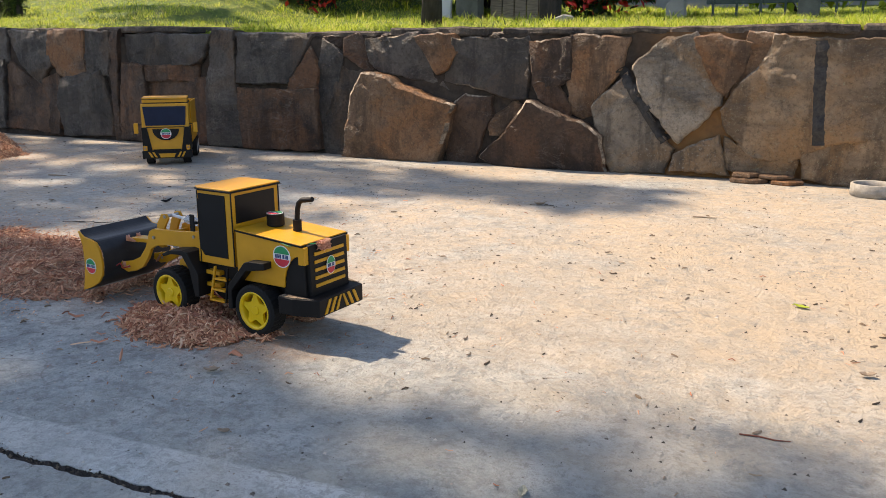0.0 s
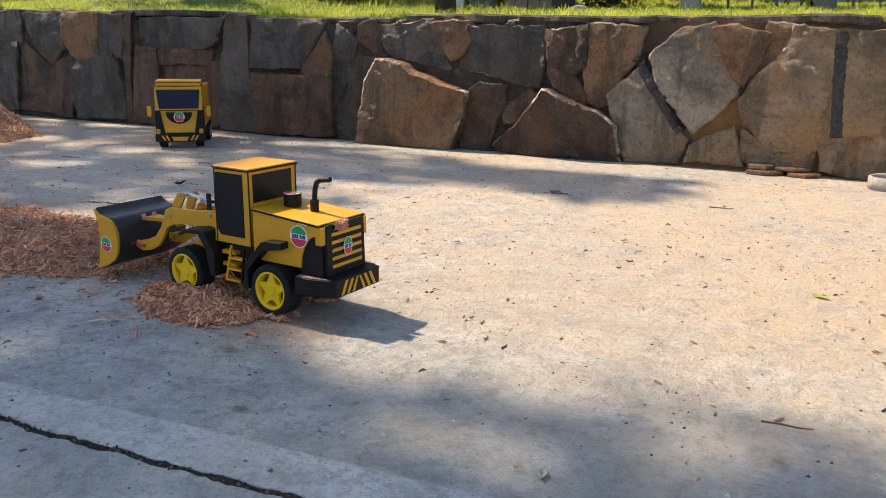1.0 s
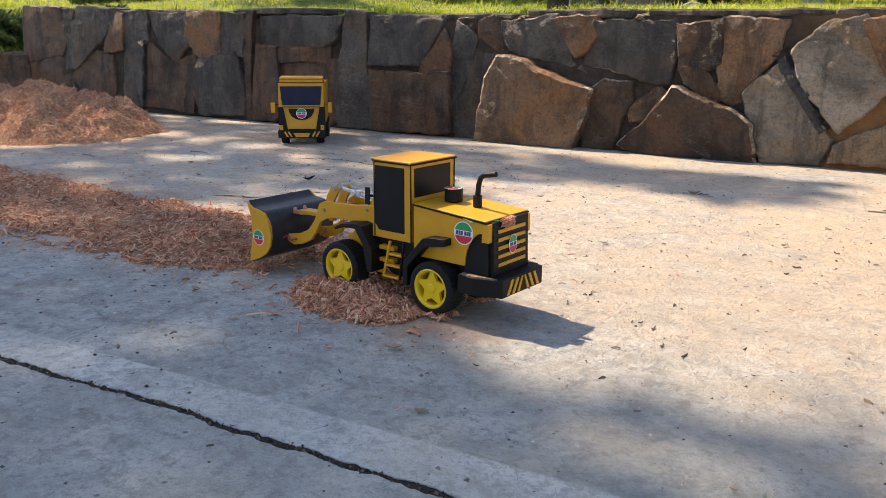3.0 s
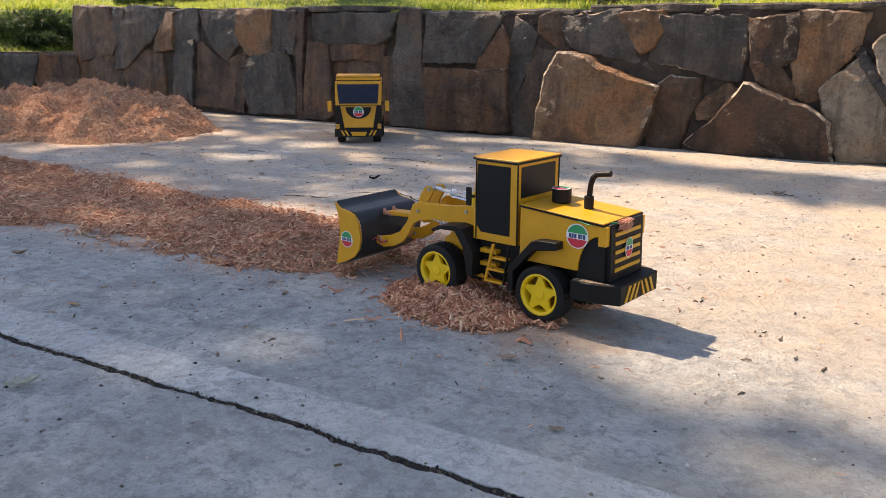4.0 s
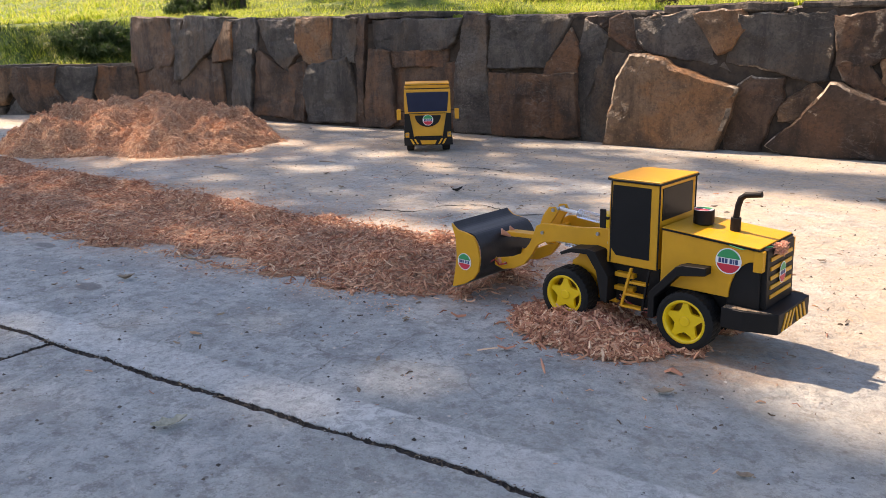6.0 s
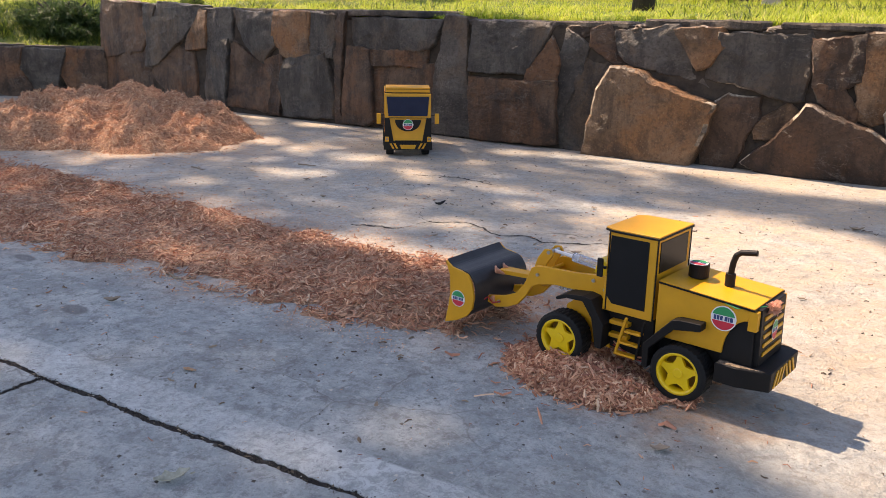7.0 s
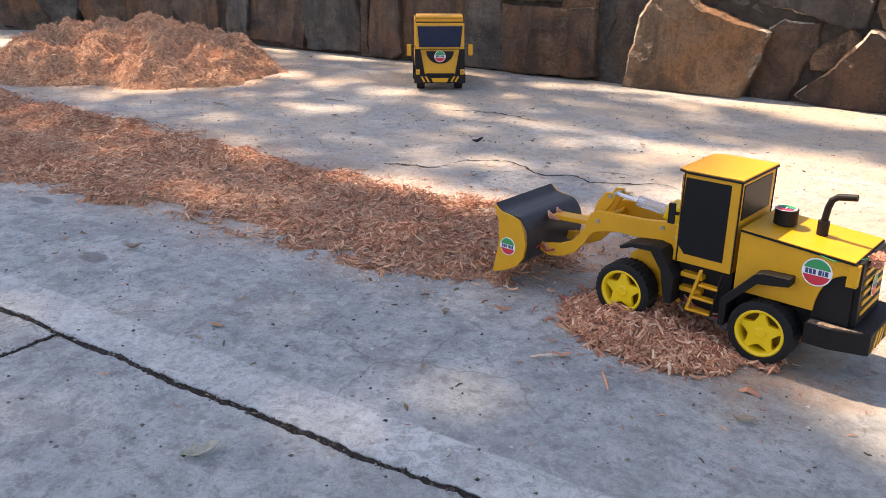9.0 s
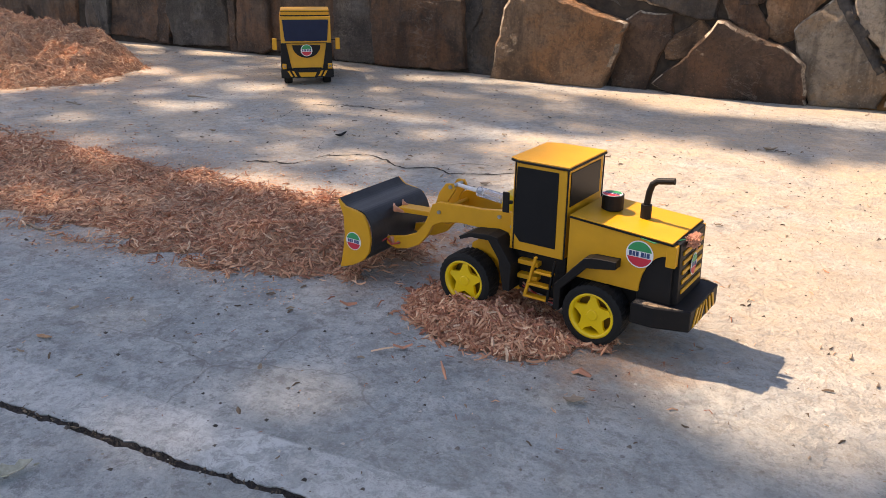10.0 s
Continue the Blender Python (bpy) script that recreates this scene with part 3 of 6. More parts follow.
def stone(kind, rim, proud=0.0, edge=0.005, parent=None, m=None):
    count[0] += 1
    rim = rim if sum((b[0] - a[0]) * (b[1] + a[1]) for a, b in zip(rim, rim[1:] + rim[:1])) > 0 else rim[::-1]
    verts, faces, cx, cz = stone_mesh(rim, proud or rnd.uniform(0.014, 0.028), 0.005, count[0] * 1.7, edge=edge, split=0.010 if kind in ("grey", "ochre") else 0.0012)
    ob = sheet("stone", verts, faces, ROCKS[kind], parent or wall)
    fix = bmesh.new()
    fix.from_mesh(ob.data)
    bmesh.ops.recalc_face_normals(fix, faces=fix.faces)
    ring = sum(abs(v[1] - 0.05) < 1e-6 for v in verts)
    ob.data.materials.append(LIT_EDGE_MORTAR)
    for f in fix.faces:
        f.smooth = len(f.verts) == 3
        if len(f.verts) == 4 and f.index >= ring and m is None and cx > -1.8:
            # broken pale edges on tops and west sides; the sunlit rim is painted in
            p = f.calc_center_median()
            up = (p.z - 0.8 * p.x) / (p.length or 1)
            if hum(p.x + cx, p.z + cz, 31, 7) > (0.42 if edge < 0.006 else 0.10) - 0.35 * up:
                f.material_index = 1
    for e in fix.edges:
        e.smooth = len({len(f.verts) for f in e.link_faces}) < 2
    fix.to_mesh(ob.data)
    fix.free()
    ob.matrix_local = m @ pose(cx, 0, cz) if m else pose(cx, BASE + BATTER * cz, cz, -math.degrees(math.atan(BATTER)))
    return ob


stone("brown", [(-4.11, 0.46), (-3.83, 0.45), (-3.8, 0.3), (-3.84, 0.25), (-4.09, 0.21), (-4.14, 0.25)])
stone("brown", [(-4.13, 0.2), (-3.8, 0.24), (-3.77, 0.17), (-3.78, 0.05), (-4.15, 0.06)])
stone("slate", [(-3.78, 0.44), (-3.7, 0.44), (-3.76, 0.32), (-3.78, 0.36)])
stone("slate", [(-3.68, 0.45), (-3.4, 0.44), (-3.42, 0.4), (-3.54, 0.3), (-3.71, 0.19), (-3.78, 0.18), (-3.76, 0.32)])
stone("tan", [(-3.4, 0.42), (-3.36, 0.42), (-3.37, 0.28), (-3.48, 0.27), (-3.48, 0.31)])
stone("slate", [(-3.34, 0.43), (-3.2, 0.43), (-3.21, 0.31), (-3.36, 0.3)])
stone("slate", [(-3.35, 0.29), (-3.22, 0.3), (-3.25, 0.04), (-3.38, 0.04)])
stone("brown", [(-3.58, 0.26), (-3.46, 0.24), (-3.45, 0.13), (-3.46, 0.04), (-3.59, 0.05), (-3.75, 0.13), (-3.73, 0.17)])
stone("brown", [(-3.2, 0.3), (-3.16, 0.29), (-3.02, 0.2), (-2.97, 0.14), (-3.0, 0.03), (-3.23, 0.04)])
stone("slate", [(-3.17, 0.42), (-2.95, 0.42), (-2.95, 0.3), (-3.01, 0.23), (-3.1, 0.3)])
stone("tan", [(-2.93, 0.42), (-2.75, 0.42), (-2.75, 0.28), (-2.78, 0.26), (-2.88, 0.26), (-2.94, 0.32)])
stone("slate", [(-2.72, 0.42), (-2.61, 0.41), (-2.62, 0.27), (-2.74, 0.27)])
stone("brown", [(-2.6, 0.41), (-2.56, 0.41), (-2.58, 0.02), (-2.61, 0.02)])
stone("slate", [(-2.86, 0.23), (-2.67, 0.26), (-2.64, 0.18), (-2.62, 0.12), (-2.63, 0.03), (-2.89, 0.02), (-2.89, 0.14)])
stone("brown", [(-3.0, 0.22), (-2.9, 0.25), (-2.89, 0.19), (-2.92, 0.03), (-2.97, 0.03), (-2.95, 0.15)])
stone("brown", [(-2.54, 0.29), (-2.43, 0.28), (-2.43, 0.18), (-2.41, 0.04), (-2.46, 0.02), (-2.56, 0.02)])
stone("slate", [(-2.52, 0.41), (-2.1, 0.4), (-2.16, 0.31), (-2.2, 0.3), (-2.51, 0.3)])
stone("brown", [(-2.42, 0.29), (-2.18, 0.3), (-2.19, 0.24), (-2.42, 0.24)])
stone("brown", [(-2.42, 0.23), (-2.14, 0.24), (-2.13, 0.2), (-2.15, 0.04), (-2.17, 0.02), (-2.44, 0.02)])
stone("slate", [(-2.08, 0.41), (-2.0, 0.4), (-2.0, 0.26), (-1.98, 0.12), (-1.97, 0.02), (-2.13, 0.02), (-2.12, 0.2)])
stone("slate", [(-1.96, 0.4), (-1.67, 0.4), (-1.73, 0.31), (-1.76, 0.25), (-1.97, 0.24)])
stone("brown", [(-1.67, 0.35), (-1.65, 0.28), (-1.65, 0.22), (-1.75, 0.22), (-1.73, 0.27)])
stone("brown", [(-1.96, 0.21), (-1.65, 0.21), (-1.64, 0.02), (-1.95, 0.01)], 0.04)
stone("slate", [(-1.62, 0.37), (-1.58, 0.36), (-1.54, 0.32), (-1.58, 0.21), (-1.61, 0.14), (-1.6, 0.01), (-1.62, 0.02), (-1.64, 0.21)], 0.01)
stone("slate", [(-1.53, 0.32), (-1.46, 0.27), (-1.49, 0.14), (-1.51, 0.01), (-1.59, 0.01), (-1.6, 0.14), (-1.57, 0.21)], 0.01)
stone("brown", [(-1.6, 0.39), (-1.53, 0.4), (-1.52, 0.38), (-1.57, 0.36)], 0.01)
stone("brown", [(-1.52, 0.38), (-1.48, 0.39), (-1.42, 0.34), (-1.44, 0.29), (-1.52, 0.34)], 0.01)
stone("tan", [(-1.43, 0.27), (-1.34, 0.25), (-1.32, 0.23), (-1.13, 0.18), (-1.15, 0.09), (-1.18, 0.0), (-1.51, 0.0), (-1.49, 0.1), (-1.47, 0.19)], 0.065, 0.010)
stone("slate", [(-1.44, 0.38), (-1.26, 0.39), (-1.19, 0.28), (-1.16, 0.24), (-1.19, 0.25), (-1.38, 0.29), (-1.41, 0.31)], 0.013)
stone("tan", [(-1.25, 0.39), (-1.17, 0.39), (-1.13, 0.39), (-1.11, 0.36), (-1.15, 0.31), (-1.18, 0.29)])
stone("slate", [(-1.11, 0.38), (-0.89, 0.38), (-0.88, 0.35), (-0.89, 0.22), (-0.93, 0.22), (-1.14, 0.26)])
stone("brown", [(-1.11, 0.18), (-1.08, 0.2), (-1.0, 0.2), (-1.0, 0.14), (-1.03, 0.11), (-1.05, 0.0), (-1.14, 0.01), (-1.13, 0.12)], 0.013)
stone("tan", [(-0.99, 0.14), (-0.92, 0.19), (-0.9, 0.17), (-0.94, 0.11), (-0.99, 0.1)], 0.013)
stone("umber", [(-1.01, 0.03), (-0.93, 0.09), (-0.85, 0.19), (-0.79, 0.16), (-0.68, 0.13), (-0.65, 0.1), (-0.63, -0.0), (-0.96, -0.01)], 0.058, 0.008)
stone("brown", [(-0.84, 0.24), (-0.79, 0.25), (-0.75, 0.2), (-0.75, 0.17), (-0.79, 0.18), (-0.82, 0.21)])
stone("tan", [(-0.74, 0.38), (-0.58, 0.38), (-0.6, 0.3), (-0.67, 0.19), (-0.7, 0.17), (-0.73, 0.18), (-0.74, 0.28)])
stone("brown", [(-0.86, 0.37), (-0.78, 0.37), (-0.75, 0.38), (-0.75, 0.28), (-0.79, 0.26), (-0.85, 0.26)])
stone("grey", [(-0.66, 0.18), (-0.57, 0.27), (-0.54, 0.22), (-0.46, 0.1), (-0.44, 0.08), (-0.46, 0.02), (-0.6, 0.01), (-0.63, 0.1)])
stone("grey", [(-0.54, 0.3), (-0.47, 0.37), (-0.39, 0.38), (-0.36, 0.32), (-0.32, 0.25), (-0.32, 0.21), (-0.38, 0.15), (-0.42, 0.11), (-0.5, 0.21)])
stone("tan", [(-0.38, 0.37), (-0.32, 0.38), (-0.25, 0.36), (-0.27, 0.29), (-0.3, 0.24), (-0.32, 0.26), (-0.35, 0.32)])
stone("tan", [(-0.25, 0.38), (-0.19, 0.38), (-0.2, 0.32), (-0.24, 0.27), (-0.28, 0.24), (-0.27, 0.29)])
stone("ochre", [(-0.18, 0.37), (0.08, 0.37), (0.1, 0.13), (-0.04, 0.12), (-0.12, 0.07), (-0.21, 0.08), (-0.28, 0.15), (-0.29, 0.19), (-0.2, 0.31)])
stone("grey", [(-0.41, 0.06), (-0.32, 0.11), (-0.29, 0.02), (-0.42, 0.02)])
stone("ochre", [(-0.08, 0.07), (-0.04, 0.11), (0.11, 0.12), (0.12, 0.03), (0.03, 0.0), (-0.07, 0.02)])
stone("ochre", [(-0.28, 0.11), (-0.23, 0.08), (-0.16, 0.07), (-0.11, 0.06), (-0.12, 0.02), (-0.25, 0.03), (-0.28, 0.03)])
# plainer courses beyond the seen stretch
for x in np.arange(0.14, 3.0, 0.30):
    stone(rnd.choice(["brown", "slate"]), [(x, 0.0), (x + 0.27, 0.0), (x + 0.285, 0.17), (x + 0.01, 0.20)])
    stone(rnd.choice(["brown", "tan", "slate"]), [(x + 0.01, 0.22), (x + 0.28, 0.19), (x + 0.285, 0.38), (x, 0.38)])


# dark slate caps along the top of the wall
x = -4.15
while x < 3.1:
    w = rnd.uniform(0.16, 0.50)
    h = rnd.uniform(0.014, 0.030)
    z0 = 0.393 + (0.022 if x < -2.6 else 0.004 * rnd.random())
    bm = bmesh.new()
    k = max(3, int(w / 0.04))
    front = [(x + w * i / k, BASE + 0.018 - 0.02 * rnd.random() + 0.02 * hum(x + w * i / k, 2, 0, 6)) for i in range(k + 1)]
    prism(bm, front + [(x + w - 0.004, BASE + 0.34), (x, BASE + 0.34)], z0, z0 + h, "z", 0.005)
    for v in bm.verts:
        v.co.z += 0.005 * hum(v.co.x, v.co.y, 0, 14)
    part("cap_stone", bm, CAPSLATE, wall)
    gap = rnd.choice((0.004, 0.008, 0.03, 0.05))
    if gap > 0.02 and x > -2.6:
        # crumbling pale mortar in the wide gaps
        bm = bmesh.new()
        bmesh.ops.create_icosphere(bm, subdivisions=4, radius=1.0)
        for v in bm.verts:
            k = 1 + 0.22 * hum(v.co.x + x, v.co.y, v.co.z, 2.0) + 0.14 * hum(v.co.x, v.co.y + x, v.co.z, 7.0)
            v.co = (x + w + gap / 2 + 0.8 * gap * k * v.co.x, BASE + 0.085 + 0.085 * k * v.co.y, 0.390 + 0.017 * k * v.co.z)
        part("mortar_lump", bm, LIT_EDGE_MORTAR, wall)
    x += w + gap

# black tar stripes brushed over the stones
shell_v, shell_f = [], []
for ob in wall.children:
    if ob.name.startswith("stone"):
        m, b = ob.matrix_basis, len(shell_v)
        shell_v += [m @ v.co for v in ob.data.vertices]
        shell_f += [tuple(b + i for i in p.vertices) for p in ob.data.polygons]
skin = BVHTree.FromPolygons(shell_v, shell_f)


def tar(points, width, label):
    line = []
    for (x0, z0), (x1, z1) in zip(points, points[1:]):
        k = max(2, int(math.hypot(x1 - x0, z1 - z0) / 0.006))
        line += [(x0 + (x1 - x0) * i / k, z0 + (z1 - z0) * i / k) for i in range(k)]
    bm, last = bmesh.new(), None
    d = Vector((points[-1][0] - points[0][0], points[-1][1] - points[0][1])).normalized()
    for x, z in line:
        row = []
        for s in (-1, -0.5, 0, 0.5, 1):
            w = width * s * (1 + 0.22 * hum(x, z, s, 60))
            px, pz = x - d.y * w, z + d.x * w
            hit = skin.ray_cast(Vector((px, 2.2, pz)), Vector((0, 1, 0)))[0]
            row.append(bm.verts.new((px, (hit.y if hit else BASE + 0.004) - (0.003 if abs(s) < 1 else 0.0), pz)))
        if last:
            for a, b, c, e in zip(last, last[1:], row[1:], row):
                bm.faces.new((a, b, c, e))
        last = row
    part("tar_stripe", bm, TAR, wall, label, True)


tar([(-0.068, 0.375), (-0.062, 0.25), (-0.052, 0.10)], 0.0150, "black tar stripe on the stones")
tar([(-0.592, 0.30), (-0.522, 0.20), (-0.447, 0.092)], 0.0155, "black tar stripe on the stones")

# lower wall that bends towards the paving
LOW = pose(-4.14, 2.52, 0, 0, 0, 27)
bm = bmesh.new()
prism(bm, [(0.02, -0.03), (0.045, 0.235), (0.40, 0.235), (0.40, -0.03)], -3.0, 0.06, "x")
low_wall = part("wall_west", bm, MORTAR)
low_wall.matrix_world = LOW
tagged(low_wall, "knee-low stone wall below a grassy bank", "stone wall", kind="structure")
LEVEL = Matrix.Identity(4)
for kind, rim in (
        ("brown", [(0.02, 0.0), (0.02, 0.22), (-0.17, 0.23), (-0.21, 0.13), (-0.16, 0.0)]),
        ("slate", [(-0.19, 0.23), (-0.39, 0.225), (-0.42, 0.14), (-0.36, 0.05), (-0.25, 0.06), (-0.225, 0.13)]),
        ("brown", [(-0.18, 0.0), (-0.23, 0.045), (-0.35, 0.035), (-0.37, 0.0)]),
        ("brown", [(-0.41, 0.23), (-0.64, 0.23), (-0.68, 0.13), (-0.61, 0.03), (-0.48, 0.0), (-0.39, 0.0), (-0.38, 0.04), (-0.44, 0.14)]),
        ("slate", [(-0.52, 0.0), (-0.62, 0.015), (-0.66, 0.06), (-0.72, 0.0)]),
        ("tan", [(-0.67, 0.23), (-0.86, 0.225), (-0.93, 0.15), (-0.86, 0.07), (-0.74, 0.06), (-0.70, 0.13)]),
        ("slate", [(-0.76, 0.0), (-0.76, 0.04), (-0.88, 0.05), (-0.95, 0.12), (-1.02, 0.0)]),
        ("slate", [(-0.89, 0.23), (-1.12, 0.23), (-1.15, 0.12), (-1.05, 0.03), (-0.96, 0.15)])):
    stone(kind, rim, parent=low_wall, m=LEVEL)
x = -1.17
while x > -2.9:
    w, split = rnd.uniform(0.18, 0.34), rnd.uniform(0.06, 0.15)
    a, b = x - w, x - 0.012
    stone(rnd.choice(["brown", "slate", "tan"]), [(a, 0.0), (b - 0.03, 0.0), (b, split - 0.02), (b - 0.05, split + 0.01), (a + 0.03, split)], parent=low_wall, m=LEVEL)
    stone(rnd.choice(["brown", "slate"]), [(a + 0.02, split + 0.015), (b - 0.05, split + 0.025), (b, 0.15), (b - 0.01, 0.232), (a, 0.232)], parent=low_wall, m=LEVEL)
    x -= w
x = 0.03
while x > -2.95:
    w = rnd.uniform(0.2, 0.45)
    bm = bmesh.new()
    prism(bm, [(x - w + 0.01, -0.005), (x, 0.0), (x, 0.3), (x - w + 0.01, 0.3)], 0.236, 0.236 + rnd.uniform(0.012, 0.022), "z")
    part("cap_stone", bm, CAPSLATE, low_wall)
    x -= w

# flat ledge stones and a broken heap at the foot of the wall
for x0, x1, y0, y1, z0, z1 in ((-0.262, -0.165, 2.455, 2.535, 0.0, 0.013), (-0.158, -0.075, 2.46, 2.535, 0.0, 0.012), (-0.258, -0.185, 2.465, 2.535, 0.0132, 0.027), (-0.19, -0.10, 2.47, 2.535, 0.0134, 0.024)):
    bm = bmesh.new()
    prism(bm, [(x0, y0 + 0.01), (x0 + 0.05, y0), (x1 - 0.03, y0 + 0.006), (x1, y0 + 0.03), (x1 - 0.01, y1), (x0 + 0.01, y1)], z0, z1, "z", 0.003)
    tagged(part("flat_stone", bm, ROCKS["tan"]), "flat broken stone lying at the foot of the wall", "stone", "stones at the wall")
bm = bmesh.new()
lathe(bm, [(0.048, -0.016), (0.052, -0.014), (0.052, 0.014), (0.048, 0.016), (0.043, 0.014), (0.042, -0.015)], 40)
bmesh.ops.transform(bm, matrix=pose(0.085, 2.40, 0.016, 90), verts=bm.verts)
tagged(part("cement_ring", bm, CEMENT, smooth=True), "low grey cement ring standing on the paving", "ring")

# ---- lawn behind the wall ----
def lawn_z(x, y):
    d = max(0.0, y - 2.62)
    rise = min(1.0, max(0.0, -3.6 - x))
    e = min(d, 5.0)
    swell = 0.004 + 0.006 * min(1.0, max(0.0, (-2.2 - x) / 1.2))
    z = 0.405 + 0.022 * e + (swell + 0.022 * rise) * e * e + 0.012 * hum(x, y, 0, 1.6) + max(0.0, d - 5) * (0.05 + 0.08 * rise)
    if x < -4.12:
        # bank that falls to the lower wall
        run = -4.12 - x
        edge = 2.55 - 0.51 * run
        k = min(1.0, max(0.0, (y - edge - 0.1) / 0.75))
        z = 0.235 + (z - 0.235 + 0.03) * (k * k * (3 - 2 * k))
    return z


def lawn_edge(x):
    return 2.66 if x > -4.12 else 2.62 - 0.51 * (-4.12 - x)


verts, faces = [], []
gx = np.concatenate([np.linspace(-40, -7.5, 14), np.linspace(-7, 3, 110), np.linspace(3.5, 40, 14)])
gt = np.concatenate([np.linspace(0, 1, 26) ** 1.3 * 4, np.linspace(4.3, 9, 14), np.linspace(12, 90, 10)])
for x in gx:
    for t in gt:
        y = lawn_edge(max(x, -8)) + t
        verts.append((x, y, lawn_z(x, y)))
for i in range(len(gx) - 1):
    for j in range(len(gt) - 1):
        a = i * len(gt) + j
        faces.append((a, a + len(gt), a + len(gt) + 1, a + 1))
tagged(sheet("lawn", verts, faces, TURF), "rough sunlit turf above the stone wall", "lawn", kind="structure")


def blades(name, spots, label, mat, low, high, wide):
    verts, faces = [], []
    for x, y in spots:
        z = lawn_z(x, y) - 0.003
        a, lean = rnd.uniform(0, 6.283), rnd.uniform(0.4, 1.8)
        h = rnd.uniform(low, high) * (0.5 + 1.2 * max(0.0, hum(x, y, 7, 7.5) + 0.3))
        dx, dy = math.cos(a), math.sin(a)
        w = wide * rnd.uniform(0.6, 1.3)
        b = len(verts)
        verts += [(x - dy * w, y + dx * w, z), (x + dy * w, y - dx * w, z),
                  (x + dx * h * lean * 0.35 + dy * w * 0.7, y + dy * h * lean * 0.35 - dx * w * 0.7, z + h * 0.6),
                  (x + dx * h * lean * 0.35 - dy * w * 0.7, y + dy * h * lean * 0.35 + dx * w * 0.7, z + h * 0.6),
                  (x + dx * h * lean, y + dy * h * lean, z + h)]
        faces += [(b, b + 1, b + 2, b + 3), (b + 3, b + 2, b + 4)]
    return tagged(sheet(name, verts, faces, mat), label, "grass", kind="stuff")


spots = []
while len(spots) < 170000:
    x, t = rnd.uniform(-7, 1.2), rnd.random() ** 1.9 * 5.5
    y = lawn_edge(x) + t
    if rnd.random() < 0.16 + 0.84 * (hum(x, y, 1, 6.5) > -0.10):
        spots.append((x, y))
blades("grass", spots, "short yellow-green lawn grass in the sun", GRASS, 0.008, 0.034, 0.0018)
spots = []
while len(spots) < 60000:
    x, y = rnd.uniform(-14, -1), 4.2 + 9 * rnd.random() ** 1.6
    if y > lawn_edge(max(x, -8)) + 0.2 and (x < -7 or y > 5.5) and rnd.random() < 0.15 + 0.85 * (hum(x, y, 1, 3.5) > -0.1):
        spots.append((x, y))
blades("grass", spots, "rougher lawn grass farther up the slope", GRASS, 0.015, 0.055, 0.005)
spots = [(rnd.gauss(cx, sx), rnd.gauss(cy, sy)) for cx, cy, sx, sy, k in ((-4.45, 2.66, 0.16, 0.08, 2200), (-4.85, 2.60, 0.25, 0.10, 2600), (-5.2, 2.75, 0.4, 0.2, 1500), (-5.55, 4.25, 0.22, 0.10, 900), (-3.66, 3.12, 0.07, 0.05, 500), (-3.40, 3.0, 0.05, 0.04, 220), (-2.15, 3.1, 0.12, 0.06, 260), (-1.3, 3.2, 0.10, 0.06, 260), (-4.3, 4.2, 0.12, 0.1, 500), (-3.7, 3.9, 0.15, 0.08, 400), (-2.9, 3.6, 0.2, 0.1, 350), (-1.7, 4.9, 0.3, 0.15, 500), (-0.9, 4.6, 0.2, 0.12, 350)) for _ in range(k)]
spots = [(x, max(y, lawn_edge(x))) for x, y in spots]
blades("grass_tuft", spots, "taller dark green grass tufts near the wall", TUFT, 0.015, 0.055, 0.0026)


def foliage(count, centre, size, leaf, flat=0.5, seed=0, slim=0.42):
    """Loose leaves inside an uneven ellipsoid."""
    r = random.Random(seed)
    verts, faces = [], []
    while len(faces) < count:
        p = Vector((r.uniform(-1, 1), r.uniform(-1, 1), r.uniform(-1, 1)))
        if p.length > 0.75 + 0.5 * hum(p.x + seed, p.y, p.z, 1.6) or p.length < 0.25:
            continue
        c = Vector(centre) + Vector((p.x * size[0], p.y * size[1], p.z * size[2]))
        q = Euler((r.uniform(-1.2, 1.2) * flat, r.uniform(-1.2, 1.2) * flat, r.uniform(0, 6.28))).to_matrix()
        s = leaf * r.uniform(0.6, 1.3)
        b = len(verts)
        verts += [tuple(c + q @ Vector(v)) for v in ((-s, 0, 0), (0, -s * slim, s * 0.12), (s, 0, 0), (0, s * slim, s * 0.12))]
        faces.append((b, b + 1, b + 2, b + 3))
    return verts, faces


def bush(name, x, y, size, label, category, leaf_mat, leaf=0.03, n=900, flowers=0, seed=1, slim=0.42):
    z = lawn_z(x, y)
    ob = empty(name, pose(x, y, z), label, category)
    bm = bmesh.new()
    for k in range(6):
        a = 6.283 * k / 6 + seed
        tube(bm, [(0, 0, -0.02), (0.15 * size[0] * math.cos(a), 0.15 * size[1] * math.sin(a), size[2] * 0.6), (0.5 * size[0] * math.cos(a), 0.5 * size[1] * math.sin(a), size[2] * 1.3)], [0.012, 0.009, 0.004], 6)
    part("stem", bm, BARK, ob)
    sheet("crown", *foliage(n, (0, 0, size[2] * (1.0 if slim > 0.3 else 0.45)), size, leaf, 1.0, seed, slim), leaf_mat, ob)
    if flowers:
        sheet("flowers", *foliage(flowers, (0, -0.1 * size[1], size[2] * 0.75), (size[0], size[1], size[2] * 0.9), leaf * 0.8, 1.0, seed + 50), REDFLOWER, ob)["kind"] = "stuff"
    return ob


